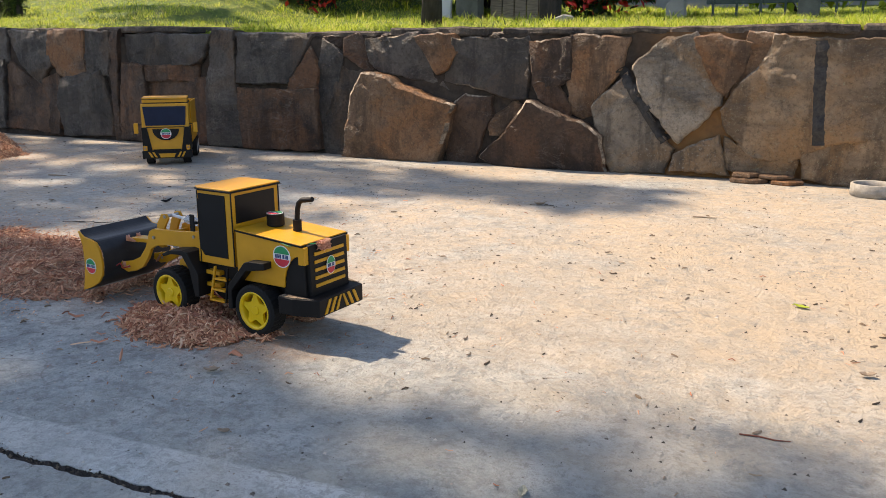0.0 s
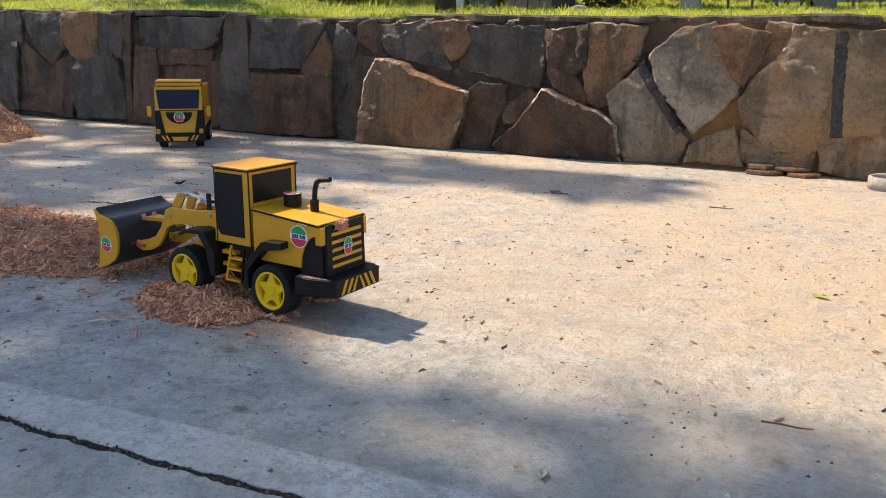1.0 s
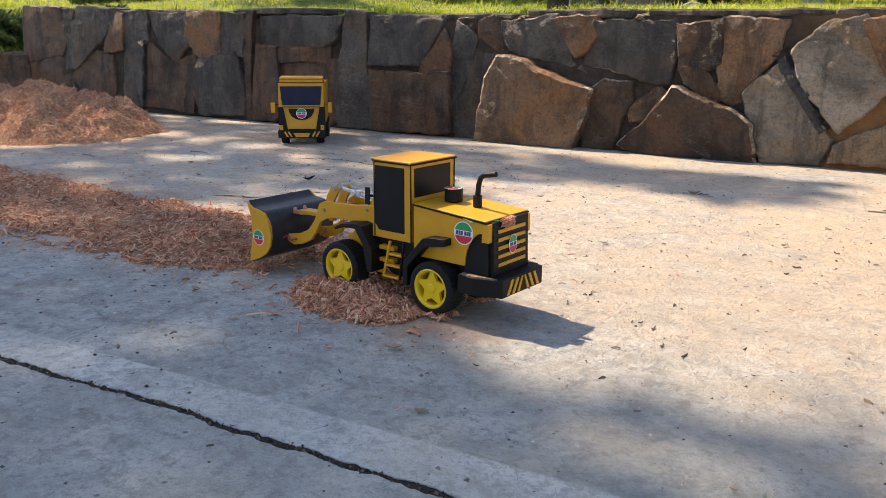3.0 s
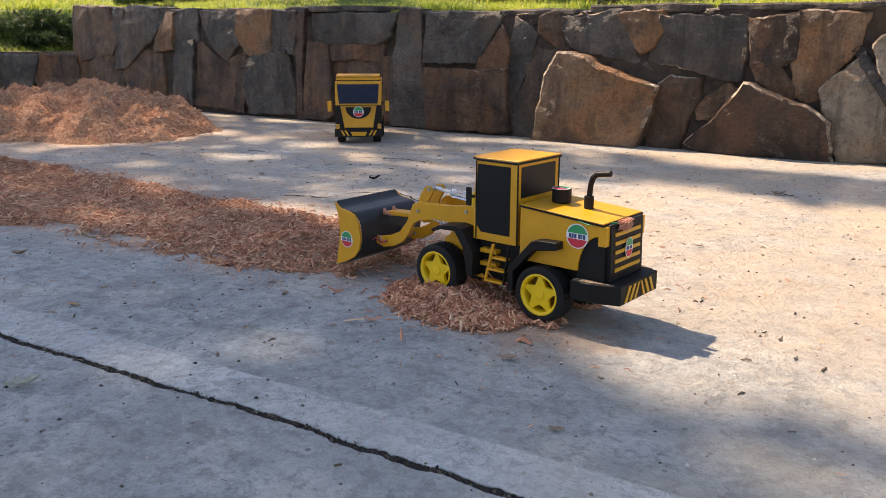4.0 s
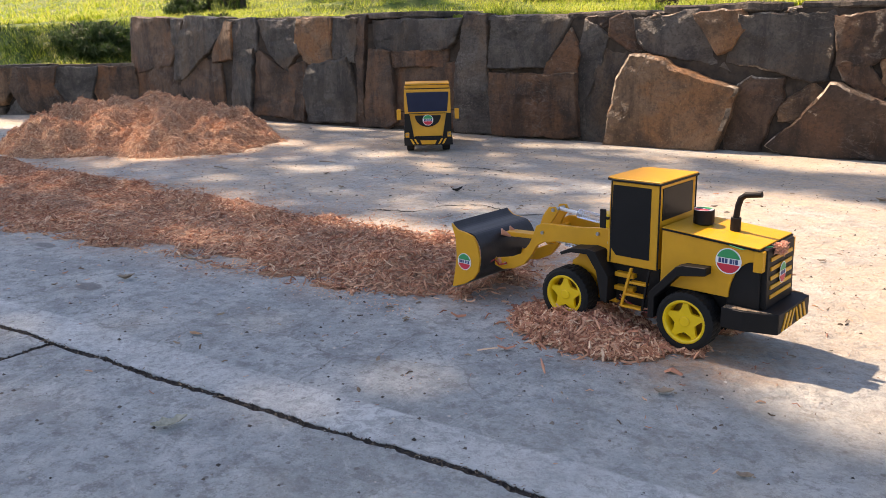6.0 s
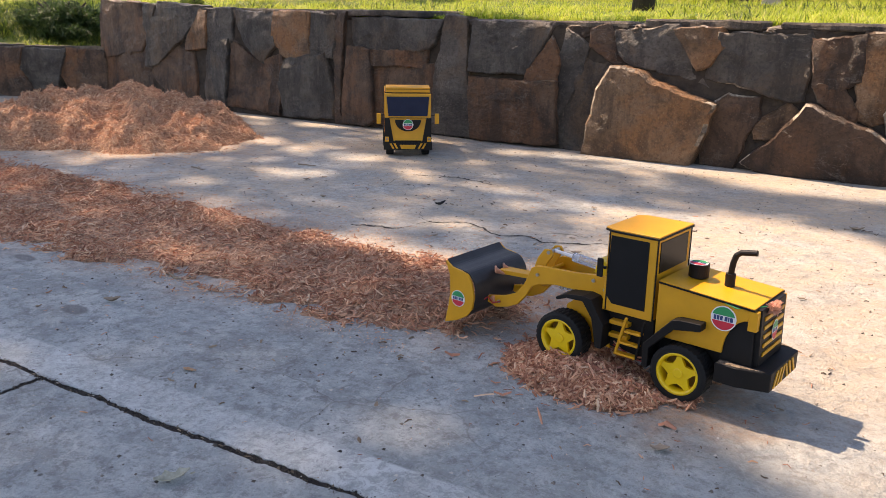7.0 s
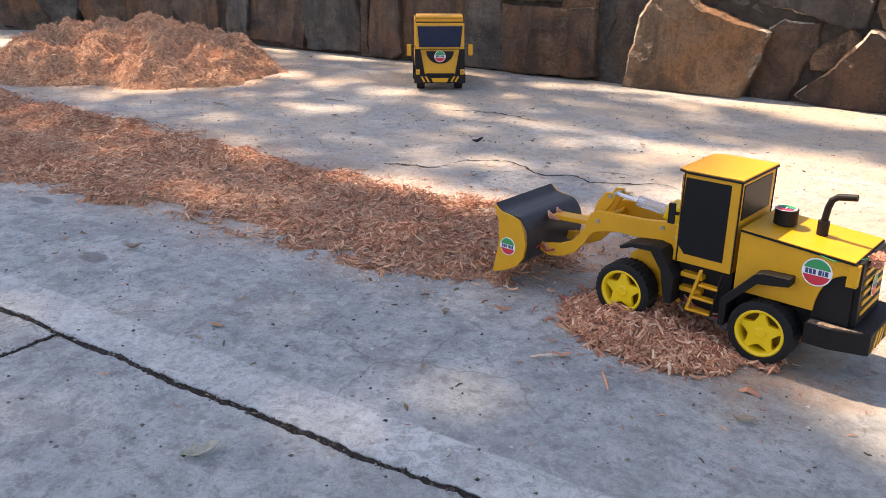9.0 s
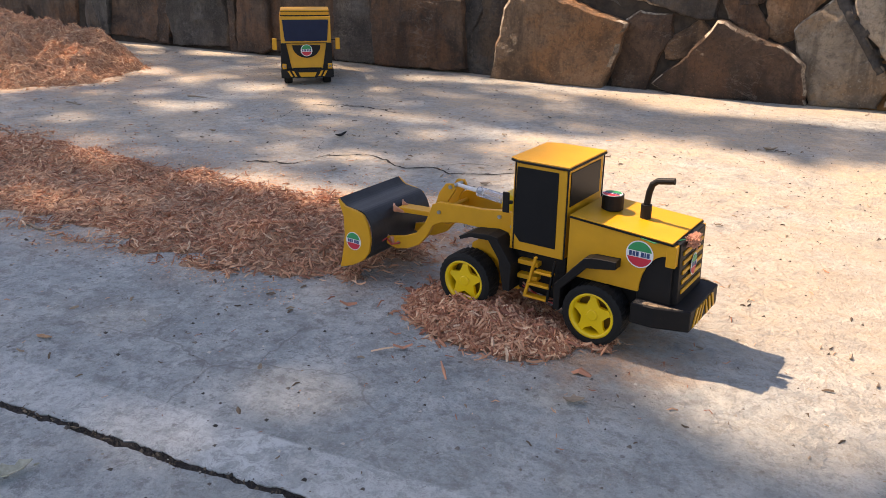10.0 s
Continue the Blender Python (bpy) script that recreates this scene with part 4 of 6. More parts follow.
bush("flower_bush", -3.80, 5.9, (0.55, 0.4, 0.35), "leafy bush with bright red flowers", "bush", LEAFGREEN, 0.04, 1500, 420, 3)
bush("flower_bush", -1.75, 6.5, (0.6, 0.4, 0.34), "leafy bush with bright red flowers", "bush", LEAFGREEN, 0.04, 1500, 420, 5)
bush("shrub", -2.5, 6.6, (0.9, 0.4, 0.4), "dense dark green shrub", "bush", LEAFGREEN, 0.05, 1800, 0, 6)
bush("shrub", -4.6, 6.2, (0.9, 0.4, 0.34), "dense dark green shrub", "bush", LEAFGREEN, 0.05, 1800, 0, 7)
bush("shrub", -5.92, 4.2, (0.20, 0.18, 0.10), "low dark feathery shrub on the lawn", "bush", LEAFGREEN, 0.030, 4200, 0, 8, 0.10)
bush("shrub", -4.0, 2.98, (0.11, 0.09, 0.055), "small dark tuft behind the wall caps", "bush", TUFT, 0.016, 1800, 0, 9, 0.12)
bush("shrub", -4.66, 2.66, (0.33, 0.20, 0.125), "dark feathery shrub on the shaded bank above the low wall", "bush", LEAFGREEN, 0.030, 11000, 0, 10, 0.09)

# dark dead stalks on the lawn
for k, (x, y, h) in enumerate(((-5.76, 4.3, 0.30), (-5.68, 4.36, 0.34), (-5.56, 4.3, 0.30), (-5.50, 4.34, 0.36), (-5.44, 4.28, 0.33), (-5.38, 4.32, 0.30))):
    weed = empty("weed_stalk", pose(x, y, lawn_z(x, y)), "dark dry weed stalk standing in the lawn", "weed", "weeds on the lawn")
    bm = bmesh.new()
    tube(bm, [(0, 0, -0.02), (0.012 * math.sin(k), 0, h * 0.5), (0.03 * math.cos(2 * k), 0.01, h)], [0.016 + 0.006 * (k % 3), 0.014, 0.006], 8)
    part("stem", bm, BARK, weed)
    sheet("leaf", *foliage(420, (0, 0, h * 0.4), (0.075, 0.06, h * 0.5), 0.030, 1.0, 70 + k, 0.12), TUFT if k % 3 == 1 else LEAFGREEN, weed)["kind"] = "stuff"

bush("shrub", -0.35, 6.9, (1.1, 0.4, 0.42), "yellow-green hedge behind the fence", "bush", GRASS, 0.05, 1800, 0, 12)

for k, (x, y, w, h) in enumerate(((-7.4, 7.2, 1.3, 0.5), (-6.0, 7.6, 1.2, 0.55), (-3.9, 7.0, 1.0, 0.5), (-3.0, 7.3, 1.1, 0.55), (-1.9, 7.1, 0.9, 0.5))):
    bush("shrub", x, y, (w, 0.45, h), "tall dark shrub at the back of the lawn", "bush", LEAFGREEN, 0.06, 2200, 0, 20 + k)

# fence and a grey building behind the lawn
fence = empty("fence", pose(-0.9, 6.45, lawn_z(-0.9, 6.45)), "dark green metal fence behind the lawn", "fence")
for k in range(16):
    bm = bmesh.new()
    box(bm, (k * 0.16 - 0.008, -0.008, -0.05), (k * 0.16 + 0.008, 0.008, 0.95), 0.002)
    part("post", bm, FENCE, fence)
for z in (0.1, 0.85):
    bm = bmesh.new()
    box(bm, (-0.05, 0.009, z), (2.45, 0.025, z + 0.03), 0.002)
    part("rail", bm, FENCE, fence)
house = empty("house", pose(-4, 11, 0.9), "plain grey rendered house beyond the garden", "house")
bm = bmesh.new()
box(bm, (-6, 0, -0.6), (7, 5, 3.0))
part("wall", bm, PLASTER, house)
bm = bmesh.new()
prism(bm, [(-0.4, 3.0), (2.5, 4.4), (5.4, 3.0)], -6.3, 7.3, "x")
part("roof", bm, ROCKS["brown"], house)
for k in range(4):
    bm = bmesh.new()
    box(bm, (-5 + k * 3, -0.03, 0.4), (-3.9 + k * 3, 0.02, 1.6), 0.01)
    part("window", bm, WINDOW, house)
for sx, sy, w, h, d in ((-1.12, 6.25, 0.07, 0.17, 0.05), (-1.73, 5.6, 0.06, 0.055, 0.05), (-0.22, 4.3, 0.12, 0.022, 0.08)):
    bm = bmesh.new()
    z = lawn_z(sx, sy)
    prism(bm, [(sx - w, z - 0.02), (sx + w, z - 0.02), (sx + w * 0.8, z + h * 0.8), (sx + 0.1 * w, z + h), (sx - w * 0.9, z + h * 0.6)], sy - d, sy + d, "y", 0.006)
    tagged(part("garden_stone", bm, PLASTER), "pale stone lying in the grass", "stone", "stones in the grass")

def upright(name, x, y, w, d, h, mat, label, category, turn=0.0, lean=0.0):
    """A rough upright post or slab standing in the lawn."""
    bm = bmesh.new()
    prism(bm, [(-w / 2, -0.04), (w / 2, -0.04), (w * 0.47, h * 0.97), (w * 0.3, h), (-w * 0.42, h * 0.985)], -d / 2, d / 2, "y", 0.006)
    ob = part(name, bm, mat)
    ob.matrix_world = pose(x, y, lawn_z(x, y), 0, lean, turn)
    return tagged(ob, label, category)


upright("concrete_post", -2.645, 6.10, 0.19, 0.12, 0.80, POST, "grey concrete post at the back of the lawn", "post")
upright("concrete_post", -0.255, 6.05, 0.13, 0.10, 0.60, POST, "grey concrete post beside the fence", "post")
# stands for a slim tree trunk; no crown is built on it
upright("timber_post", -1.98, 6.05, 0.13, 0.13, 1.60, BARK, "dark tree trunk at the back of the lawn, built as a post", "post")
upright("white_board", -2.90, 6.15, 0.15, 0.03, 0.16, WHITE, "white painted board leaning at the back of the lawn", "board", 8, 3)
board_fence = empty("board_fence", pose(-2.55, 6.3, lawn_z(-2.55, 6.3)), "low fence of weathered brown boards behind the lawn", "fence")
for k in range(5):
    bm = bmesh.new()
    prism(bm, [(k * 0.10, -0.04), (k * 0.10 + 0.092, -0.04), (k * 0.10 + 0.092, 0.52 + 0.03 * (k % 2)), (k * 0.10, 0.54 + 0.02 * (k % 3))], -0.012, 0.012, "y", 0.003)
    part("board", bm, GREYWOOD, board_fence)

# ---- trees whose crowns shade the paving ----
LIT = ((-0.80, 1.56, 0.40, 0.17, 0.0), (-0.30, 0.73, 0.11, 0.04, -0.2), (-0.50, 1.75, 0.85, 0.16, 0.0), (0.35, 1.6, 0.75, 0.75, 0.0), (-0.60, 2.40, 1.10, 0.17, 0.0), (0.4, 2.3, 0.9, 0.5, 0.0))
DAPPLES = ((-1.24, 1.25, 0.26, 0.065, 0.1), (-1.38, 1.48, 0.24, 0.04, 0.2), (-1.47, 1.83, 0.17, 0.04, 0.1), (-1.9, 1.72, 0.16, 0.05, 0.1), (-2.5, 2.04, 0.17, 0.055, 0.0),
       (-2.65, 2.46, 0.15, 0.05, 0.0), (-2.02, 2.42, 0.14, 0.045, 0.0), (-2.82, 1.62, 0.19, 0.085, 0.5), (-2.96, 1.47, 0.12, 0.045, 0.2), (-2.55, 1.85, 0.12, 0.12, 0.0), (-2.52, 2.02, 0.13, 0.07, 0.0), (-3.38, 1.58, 0.12, 0.10, 0.0), (-4.1, 1.95, 0.50, 0.15, 0.2), (-1.62, 0.98, 0.11, 0.03, 0.0), (-2.60, 1.60, 0.12, 0.07, 0.2), (-3.33, 1.80, 0.18, 0.13, 0.0), (-2.15, 1.95, 0.22, 0.05, 0.1), (-1.5, 1.46, 0.16, 0.06, 0.1))
SHADE = ((-0.93, 2.07, 0.44, 0.13, 0.08), (-0.75, 2.18, 0.3, 0.07, 0.05))


def sunlit(x, y):
    """Whether the gaps between the crowns let the sun reach this place on the ground."""
    def inside(spots, wobble):
        for cx, cy, rx, ry, a in spots:
            dx, dy = x - cx, y - cy
            u, v = dx * math.cos(a) + dy * math.sin(a), dy * math.cos(a) - dx * math.sin(a)
            if math.hypot(u / rx, v / ry) < 1 + wobble:
                return True
        return False
    w = 0.35 * hum(x, y, 3, 5)
    if y > 2.72:
        return not (x < -3.6 and y < 3.1 + 0.25 * hum(x, y, 6, 3)) and hum(x, y, 9, 1.3) > -0.75
    if y > 2.44 and -2.45 < x < -1.5:
        return False
    if y > 2.46 + 0.03 * hum(x, y, 1, 4) and hum(x, y, 8, 2.2) > (-0.32 if x > -1.45 else 0.1):
        return True
    edge = max(0.815, 0.815 + 1.3 * (-0.50 - x)) + 0.035 * hum(x, y, 2, 6)
    if -0.95 < x < 1.0 and edge < y < 1.72:
        return True
    return inside(LIT + DAPPLES, w) and not inside(SHADE, w)


def lawn_shade(x, y):
    w = 0.45 * hum(x, y, 4, 2.5)
    return any(math.hypot((x - a) / c, (y - b) / d) < 1 + w for a, b, c, d in ((-5.3, 3.3, 0.5, 0.3), (-3.9, 4.75, 0.75, 0.3), (-2.75, 3.05, 0.45, 0.13), (-4.75, 2.75, 0.75, 0.36), (-7.2, 3.6, 0.5, 0.35), (-3.0, 6.1, 3.2, 0.4)))


dice = random.Random(23)
crowns = {0: ([], []), 1: ([], []), 2: ([], [])}
lean = SUN.copy()
tries = 0
while tries < 235000:
    tries += 1
    x, y = dice.uniform(-7.5, 1.7), dice.uniform(-0.9, 6.4)
    if y > 2.72:
        if not lawn_shade(x, y):
            continue
    elif sunlit(x, y) and not (-2.4 < x < -0.95 and 1.35 < y < 2.4 and dice.random() < 0.22) and not (x > -0.4 and y < 0.96 and dice.random() < 0.17) or math.hypot((x + 2.2) / 4.0, (y - 1.2) / 2.2) > 0.95 + 0.3 * hum(x, y, 5, 0.8):
        continue
    if y < 2.72 and x < (-1.5 if y > 1.3 else -1.15) and y > 0.9 and dice.random() > (0.86 if x < -2.35 and 1.3 < y < 2.2 else 0.85 if y > 1.3 else 0.66):
        continue
    close = y < 1.0 + 0.1 * math.sin(3 * x)
    if not close and dice.random() > 0.20:
        continue
    h = dice.uniform(6.0, 8.5)
    c = Vector((x, y, 0)) + lean * h
    s = dice.uniform(0.026, 0.042) if close else dice.uniform(0.045, 0.08)
    q = Euler((dice.uniform(-0.7, 0.7), dice.uniform(-0.7, 0.7), dice.uniform(0, 6.28))).to_matrix()
    which = 0 if c.y > 3.2 else (1 if c.x > -8.2 else 2)
    vs, fs = crowns[which]
    b = len(vs)
    vs += [tuple(c + q @ Vector(v)) for v in ((-s, 0, 0), (0, -s * 0.6, s * 0.1), (s, 0, 0), (0, s * 0.6, s * 0.1))]
    fs.append((b, b + 1, b + 2, b + 3))
# the far edge of the lawn lies in deep shade
deep = random.Random(5)
for _ in range(9000):
    x, y = deep.uniform(-6.6, 0.9), deep.uniform(5.75, 7.4)
    c = Vector((x, y, 0)) + lean * deep.uniform(6.0, 8.5)
    s = deep.uniform(0.06, 0.10)
    q = Euler((deep.uniform(-0.7, 0.7), deep.uniform(-0.7, 0.7), deep.uniform(0, 6.28))).to_matrix()
    if hum(x, y, 12, 1.8) < 0.35:
        vs, fs = crowns[0]
        b = len(vs)
        vs += [tuple(c + q @ Vector(v)) for v in ((-s, 0, 0), (0, -s * 0.6, s * 0.1), (s, 0, 0), (0, s * 0.6, s * 0.1))]
        fs.append((b, b + 1, b + 2, b + 3))
for which, (x, y, r) in enumerate(((-1.98, 4.10, 0.047), (-7.0, -2.9, 0.14), (-10.5, 0.4, 0.15))):
    z = lawn_z(x, y) if y > 3 else -0.02
    tree = empty("tree", pose(x, y, z), "dark slim tree trunk in the lawn with a wide crown" if which == 0 else "broad shade tree beside the paving", "tree")
    bm = bmesh.new()
    tube(bm, [(0, 0, -0.05), (0.01, 0, 0.3), (-0.03, 0.02, 1.2), (-0.10, 0.0, 3.4), (-0.3, 0, 5.2)], [r * 1.25, r, r * 0.92, r * 0.8, r * 0.6], 14)
    part("trunk", bm, BARK, tree, smooth=True)
    vs, fs = crowns[which]
    vs = [(a - x, b - y, c - z) for a, b, c in vs]
    for k in range(6):
        tip = vs[(k * 997 * 4) % len(vs)]
        bm = bmesh.new()
        tube(bm, [(-0.25, 0, 4.7), (-0.25 + (tip[0] + 0.25) * 0.5, tip[1] * 0.5, 4.7 + (tip[2] - 4.7) * 0.75), tip], [r * 0.5, r * 0.35, 0.012], 8)
        part("limb", bm, BARK, tree)
    sheet("crown", vs, fs, LEAFGREEN, tree)


# ---- cedar shavings ----
def shavings(spots, height, low, high, tilt=0.5, wide=(0.10, 0.24)):
    """Curled slivers of wood; spots are (x, y), height(x, y) the heap below."""
    verts, faces = [], []
    for x, y in spots:
        z = height(x, y)
        L = low + (high - low) * rnd.random() ** 2.2
        w = max(0.0008, L * rnd.uniform(*wide))
        t = min(0.0009, w * 0.28)
        e = 0.004
        sx, sy = (height(x + e, y) - height(x - e, y)) / (2 * e), (height(x, y + e) - height(x, y - e)) / (2 * e)
        up = Vector((-sx, -sy, 1)).normalized()
        a = rnd.uniform(0, 6.283)
        d = Vector((math.cos(a), math.sin(a), 0))
        d = (d - up * d.dot(up)).normalized()
        d = (d + up * rnd.gauss(0, tilt * 0.45)).normalized()
        side = up.cross(d).normalized()
        side = (side + up * rnd.gauss(0, 0.35)).normalized()
        n = d.cross(side)
        c = Vector((x, y, z + 0.0015 + abs(d.z) * L * 0.2))
        bow = rnd.uniform(-0.12, 0.2) * L
        b = len(verts)
        for s, wf, off in ((-0.5, 0.55, -bow), (0.0, 1.0, bow * 0.4), (0.5, 0.4, -bow)):
            p = c + d * (L * s) + n * off
            verts += [tuple(p - side * w * wf * 0.5 - n * t), tuple(p + side * w * wf * 0.5 - n * t), tuple(p + n * t)]
        for k in (0, 3):
            faces += [(b + k, b + k + 3, b + k + 4, b + k + 1), (b + k + 1, b + k + 4, b + k + 5, b + k + 2), (b + k + 2, b + k + 5, b + k + 3, b + k)]
        faces += [(b, b + 1, b + 2), (b + 6, b + 8, b + 7)]
    return verts, faces


def heap(name, label, height, area, step, chips, low, high, tilt=0.5, keep=None, bare=None, mat=CHIP, wide=(0.07, 0.18)):
    """A heap: a mound of dust under many slivers."""
    ob = empty(name, pose(0, 0, 0), label, "wood shavings")
    ob["kind"] = "stuff"
    x0, x1, y0, y1 = area
    nx, ny = int((x1 - x0) / step) + 1, int((y1 - y0) / step) + 1
    verts = [(x0 + step * i, y0 + step * j, height(x0 + step * i, y0 + step * j) - 0.0015) for i in range(nx) for j in range(ny)]
    faces = [(i * ny + j, (i + 1) * ny + j, (i + 1) * ny + j + 1, i * ny + j + 1) for i in range(nx - 1) for j in range(ny - 1)]
    faces = [f for f in faces if max(verts[v][2] for v in f) > -0.001]
    sheet("dust_mound", verts, faces, SAWDUST, ob)
    spots = []
    while len(spots) < chips:
        x, y = rnd.uniform(x0, x1), rnd.uniform(y0, y1)
        h = height(x, y)
        if bare and rnd.random() < bare(x, y):
            continue
        if h > 0.002 or rnd.random() < (keep(x, y) if keep else 0.0):
            spots.append((x, y))
    tagged(sheet("shavings", *shavings(spots, lambda a, b: max(0.0, height(a, b)), low, high, tilt, wide), mat, ob), kind="stuff")
    return ob


def bump(x, y, cx, cy, rx, ry, h, power=1.0, ang=0.0):
    dx, dy = x - cx, y - cy
    u, v = dx * math.cos(ang) + dy * math.sin(ang), dy * math.cos(ang) - dx * math.sin(ang)
    q = 1 - (u / rx) ** 2 - (v / ry) ** 2
    return h * max(q, 0) ** power if q > 0 else 0.02 * q


LOADER = pose(-0.648, 0.9815, 0.004, 0, 0, 174.3) @ Matrix.Scale(1.035, 4)
WHEELS = (0.0055, 0.1585)
UNLOADER = LOADER.inverted()


def under_tyre(x, y):
    """Height of the nearest tyre's tread over this place, or None."""
    p = UNLOADER @ Vector((x, y, 0))
    for wx in WHEELS:
        if abs(p.x - wx) < 0.030 and 0.026 < abs(p.y) < 0.058:
            return 0.004 + 1.035 * (0.0328 - math.sqrt(0.0328 ** 2 - (p.x - wx) ** 2))
    return None


def small_heap(x, y):
    z = max(bump(x, y, -0.792, 0.942, 0.100, 0.080, 0.018, 0.8, -0.25), bump(x, y, -0.735, 0.915, 0.070, 0.060, 0.015))
    z = z * (1 + 0.45 * hum(x, y, 0, 16)) + 0.004 * hum(x, y, 2, 28) - 0.001
    tread = under_tyre(x, y)
    return z if tread is None else max(min(z, tread - 0.001), 0.003 if tread < 0.012 else -1.0)


def strip(x, y):
    """The long ridge of shavings along the paving."""
    mid = 1.065 - 0.02 * max(0.0, min(1.0, (-1.5 - x) / 0.6))
    half = 0.162 + 0.03 * hum(x, y, 5, 4) + 0.06 * max(0.0, min(1.0, (-1.5 - x) / 0.6))
    q = 1 - ((y - mid) / half) ** 2
    if x > -1.10:
        q -= ((x + 1.10) / 0.16) ** 2
    z = 0.008 * q if q > 0 else 0.02 * q
    z = max(z, bump(x, y, -1.12, 1.03, 0.13, 0.085, 0.022), bump(x, y, -2.95, 1.22, 0.16, 0.09, 0.03), bump(x, y, -1.75, 1.17, 0.30, 0.06, 0.018), bump(x, y, -2.35, 1.19, 0.35, 0.07, 0.02))
    return max(z + (0.0075 * hum(x, y, 1, 9) + 0.0075 * hum(x, y, 4, 23)) * (1 if z > -0.02 else 0) - 0.0005, 0.0025 if q > 0.3 + 0.25 * hum(x, y, 6, 12) else -1.0)


def trodden(x, y):
    """How bare of chips the wheel-flattened middle of the ridge is."""
    q = math.exp(-((y - 1.03 - 0.03 * hum(x, 0, 3, 3)) / 0.075) ** 2) * max(0.0, min(1.0, (-1.25 - x) / 0.25))
    return min(0.62, 0.8 * q + 0.3 * hum(x, y, 8, 8))


def big_heap(x, y):
    z = max(bump(x, y, -3.15, 1.86, 0.45, 0.46, 0.138, 0.75), bump(x, y, -2.86, 1.86, 0.36, 0.34, 0.122, 0.8), bump(x, y, -3.10, 1.56, 0.28, 0.20, 0.095, 0.9), bump(x, y, -2.65, 1.80, 0.18, 0.22, 0.06))
    return z * (1 + 0.16 * hum(x, y, 1, 5)) + (0.046 * hum(x, y, 0, 6.5) + 0.027 * hum(x, y, 2, 17)) * min(1.0, 0.25 + z * 15) - 0.003


def near(height):
    return lambda x, y: 0.32 * math.exp(min(0, height(x, y)) * 300)


heap("shavings_heap", "small heap of reddish cedar shavings on grey concrete", small_heap, (-0.96, -0.60, 0.80, 1.10), 0.005, 10500, 0.0025, 0.0175, 0.6, lambda x, y: 0.5 * near(small_heap)(x, y), None, CHIP, (0.11, 0.28))
heap("shavings_ridge", "long low ridge of reddish cedar shavings and dust", strip, (-4.2, -0.80, 0.70, 1.45), 0.009, 62000, 0.002, 0.0175, 0.72, near(strip), trodden, CHIP, (0.12, 0.28))
heap("shavings_mound", "large mound of fluffy cedar shavings near the stone wall", big_heap, (-3.75, -2.35, 1.30, 2.40), 0.013, 64000, 0.003, 0.021, 0.78, near(big_heap), None, STRAW)

# larger chips lying on the small heap, each by itself
chip_meshes = []
for k in range(12):
    vs, fs = shavings([(0.0, 0.0)], lambda a, b: 0.0, 0.009 + 0.0015 * k, 0.015 + 0.0015 * k, 0.1, (0.10, 0.18) if k % 3 else (0.26, 0.42))
    me = bpy.data.meshes.new("wood_chip")
    me.from_pydata(vs, [], fs)
    me.materials.append(CHIP_ONE)
    chip_meshes.append(me)
heap_top = bpy.data.objects["shavings_heap"]
for k in range(150):
    a, q = rnd.uniform(0, 6.283), min(1.5 if k % 4 else 0.8, abs(rnd.gauss(0, 0.62)))
    x, y = -0.787 + 0.118 * q * math.cos(a), 0.943 + 0.092 * q * math.sin(a)
    if under_tyre(x, y) is not None:
        continue
    chip = new("wood_chip", chip_meshes[k % 12])
    chip.parent = heap_top
    chip.matrix_local = pose(x, y, max(0.0, small_heap(x, y)) + 0.0022, rnd.gauss(0, 11), rnd.gauss(0, 11), rnd.uniform(0, 360))

# a few shavings caught in the open joint
spots = [(x, joint_y(x) + rnd.gauss(0, 0.004)) for x in (rnd.choice((-1.32, -1.02, -0.72, rnd.uniform(-1.6, -0.3))) + rnd.gauss(0, 0.03) for _ in range(130))]
tagged(sheet("joint_litter", *shavings(spots, lambda a, b: -0.001, 0.002, 0.008, 0.3), LITTER), "wood chips caught in the open joint", "wood chips", kind="stuff")

# dark crumbs of earth spilling from the joints
verts, faces = [], []
for k in range(2300):
    if k % 5:
        x = rnd.uniform(-2.0, 0.1)
        y = joint_y(x) + rnd.gauss(0, 0.0024)
    else:
        y = rnd.uniform(0.2, 0.545)
        x = cross_x(y) + rnd.gauss(0, 0.0028)
    s = 0.0006 + 0.0016 * rnd.random() ** 2.5
    b = len(verts)
    verts += [(x - s, y - s * 0.6, -0.001), (x + s, y - s * rnd.uniform(0.3, 1), -0.001), (x + s * 0.4, y + s, -0.001), (x + s * 0.1, y, s * rnd.uniform(0.5, 1.1))]
    faces += [(b, b + 1, b + 3), (b + 1, b + 2, b + 3), (b + 2, b, b + 3)]
tagged(sheet("joint_crumbs", verts, faces, EARTH), "dark crumbs of earth along the open joints", "earth", kind="stuff")

# loose chips and grit strewn over the paving
spots = []
for cx, cy, sx, sy, k in ((-0.98, 1.22, 0.20, 0.11, 420), (-0.75, 0.95, 0.17, 0.14, 120), (-1.6, 1.05, 0.7, 0.24, 420), (-2.7, 1.7, 0.45, 0.4, 260), (-0.95, 1.5, 0.5, 0.35, 110)):
    spots += [(rnd.gauss(cx, sx), rnd.gauss(cy, sy)) for _ in range(k)]
spots += [(rnd.uniform(-3.5, 0.6), rnd.uniform(0.3, 2.45)) for _ in range(260)]
spots += [(rnd.uniform(-2.6, -0.9), rnd.gauss(1.55, 0.25)) for _ in range(220)]
tagged(sheet("loose_shavings", *shavings([s for s in spots if s[1] < 2.48], lambda a, b: 0.0, 0.003, 0.012, 0.15), CHIP), "loose wood chips strewn over the concrete", "wood chips", kind="stuff")
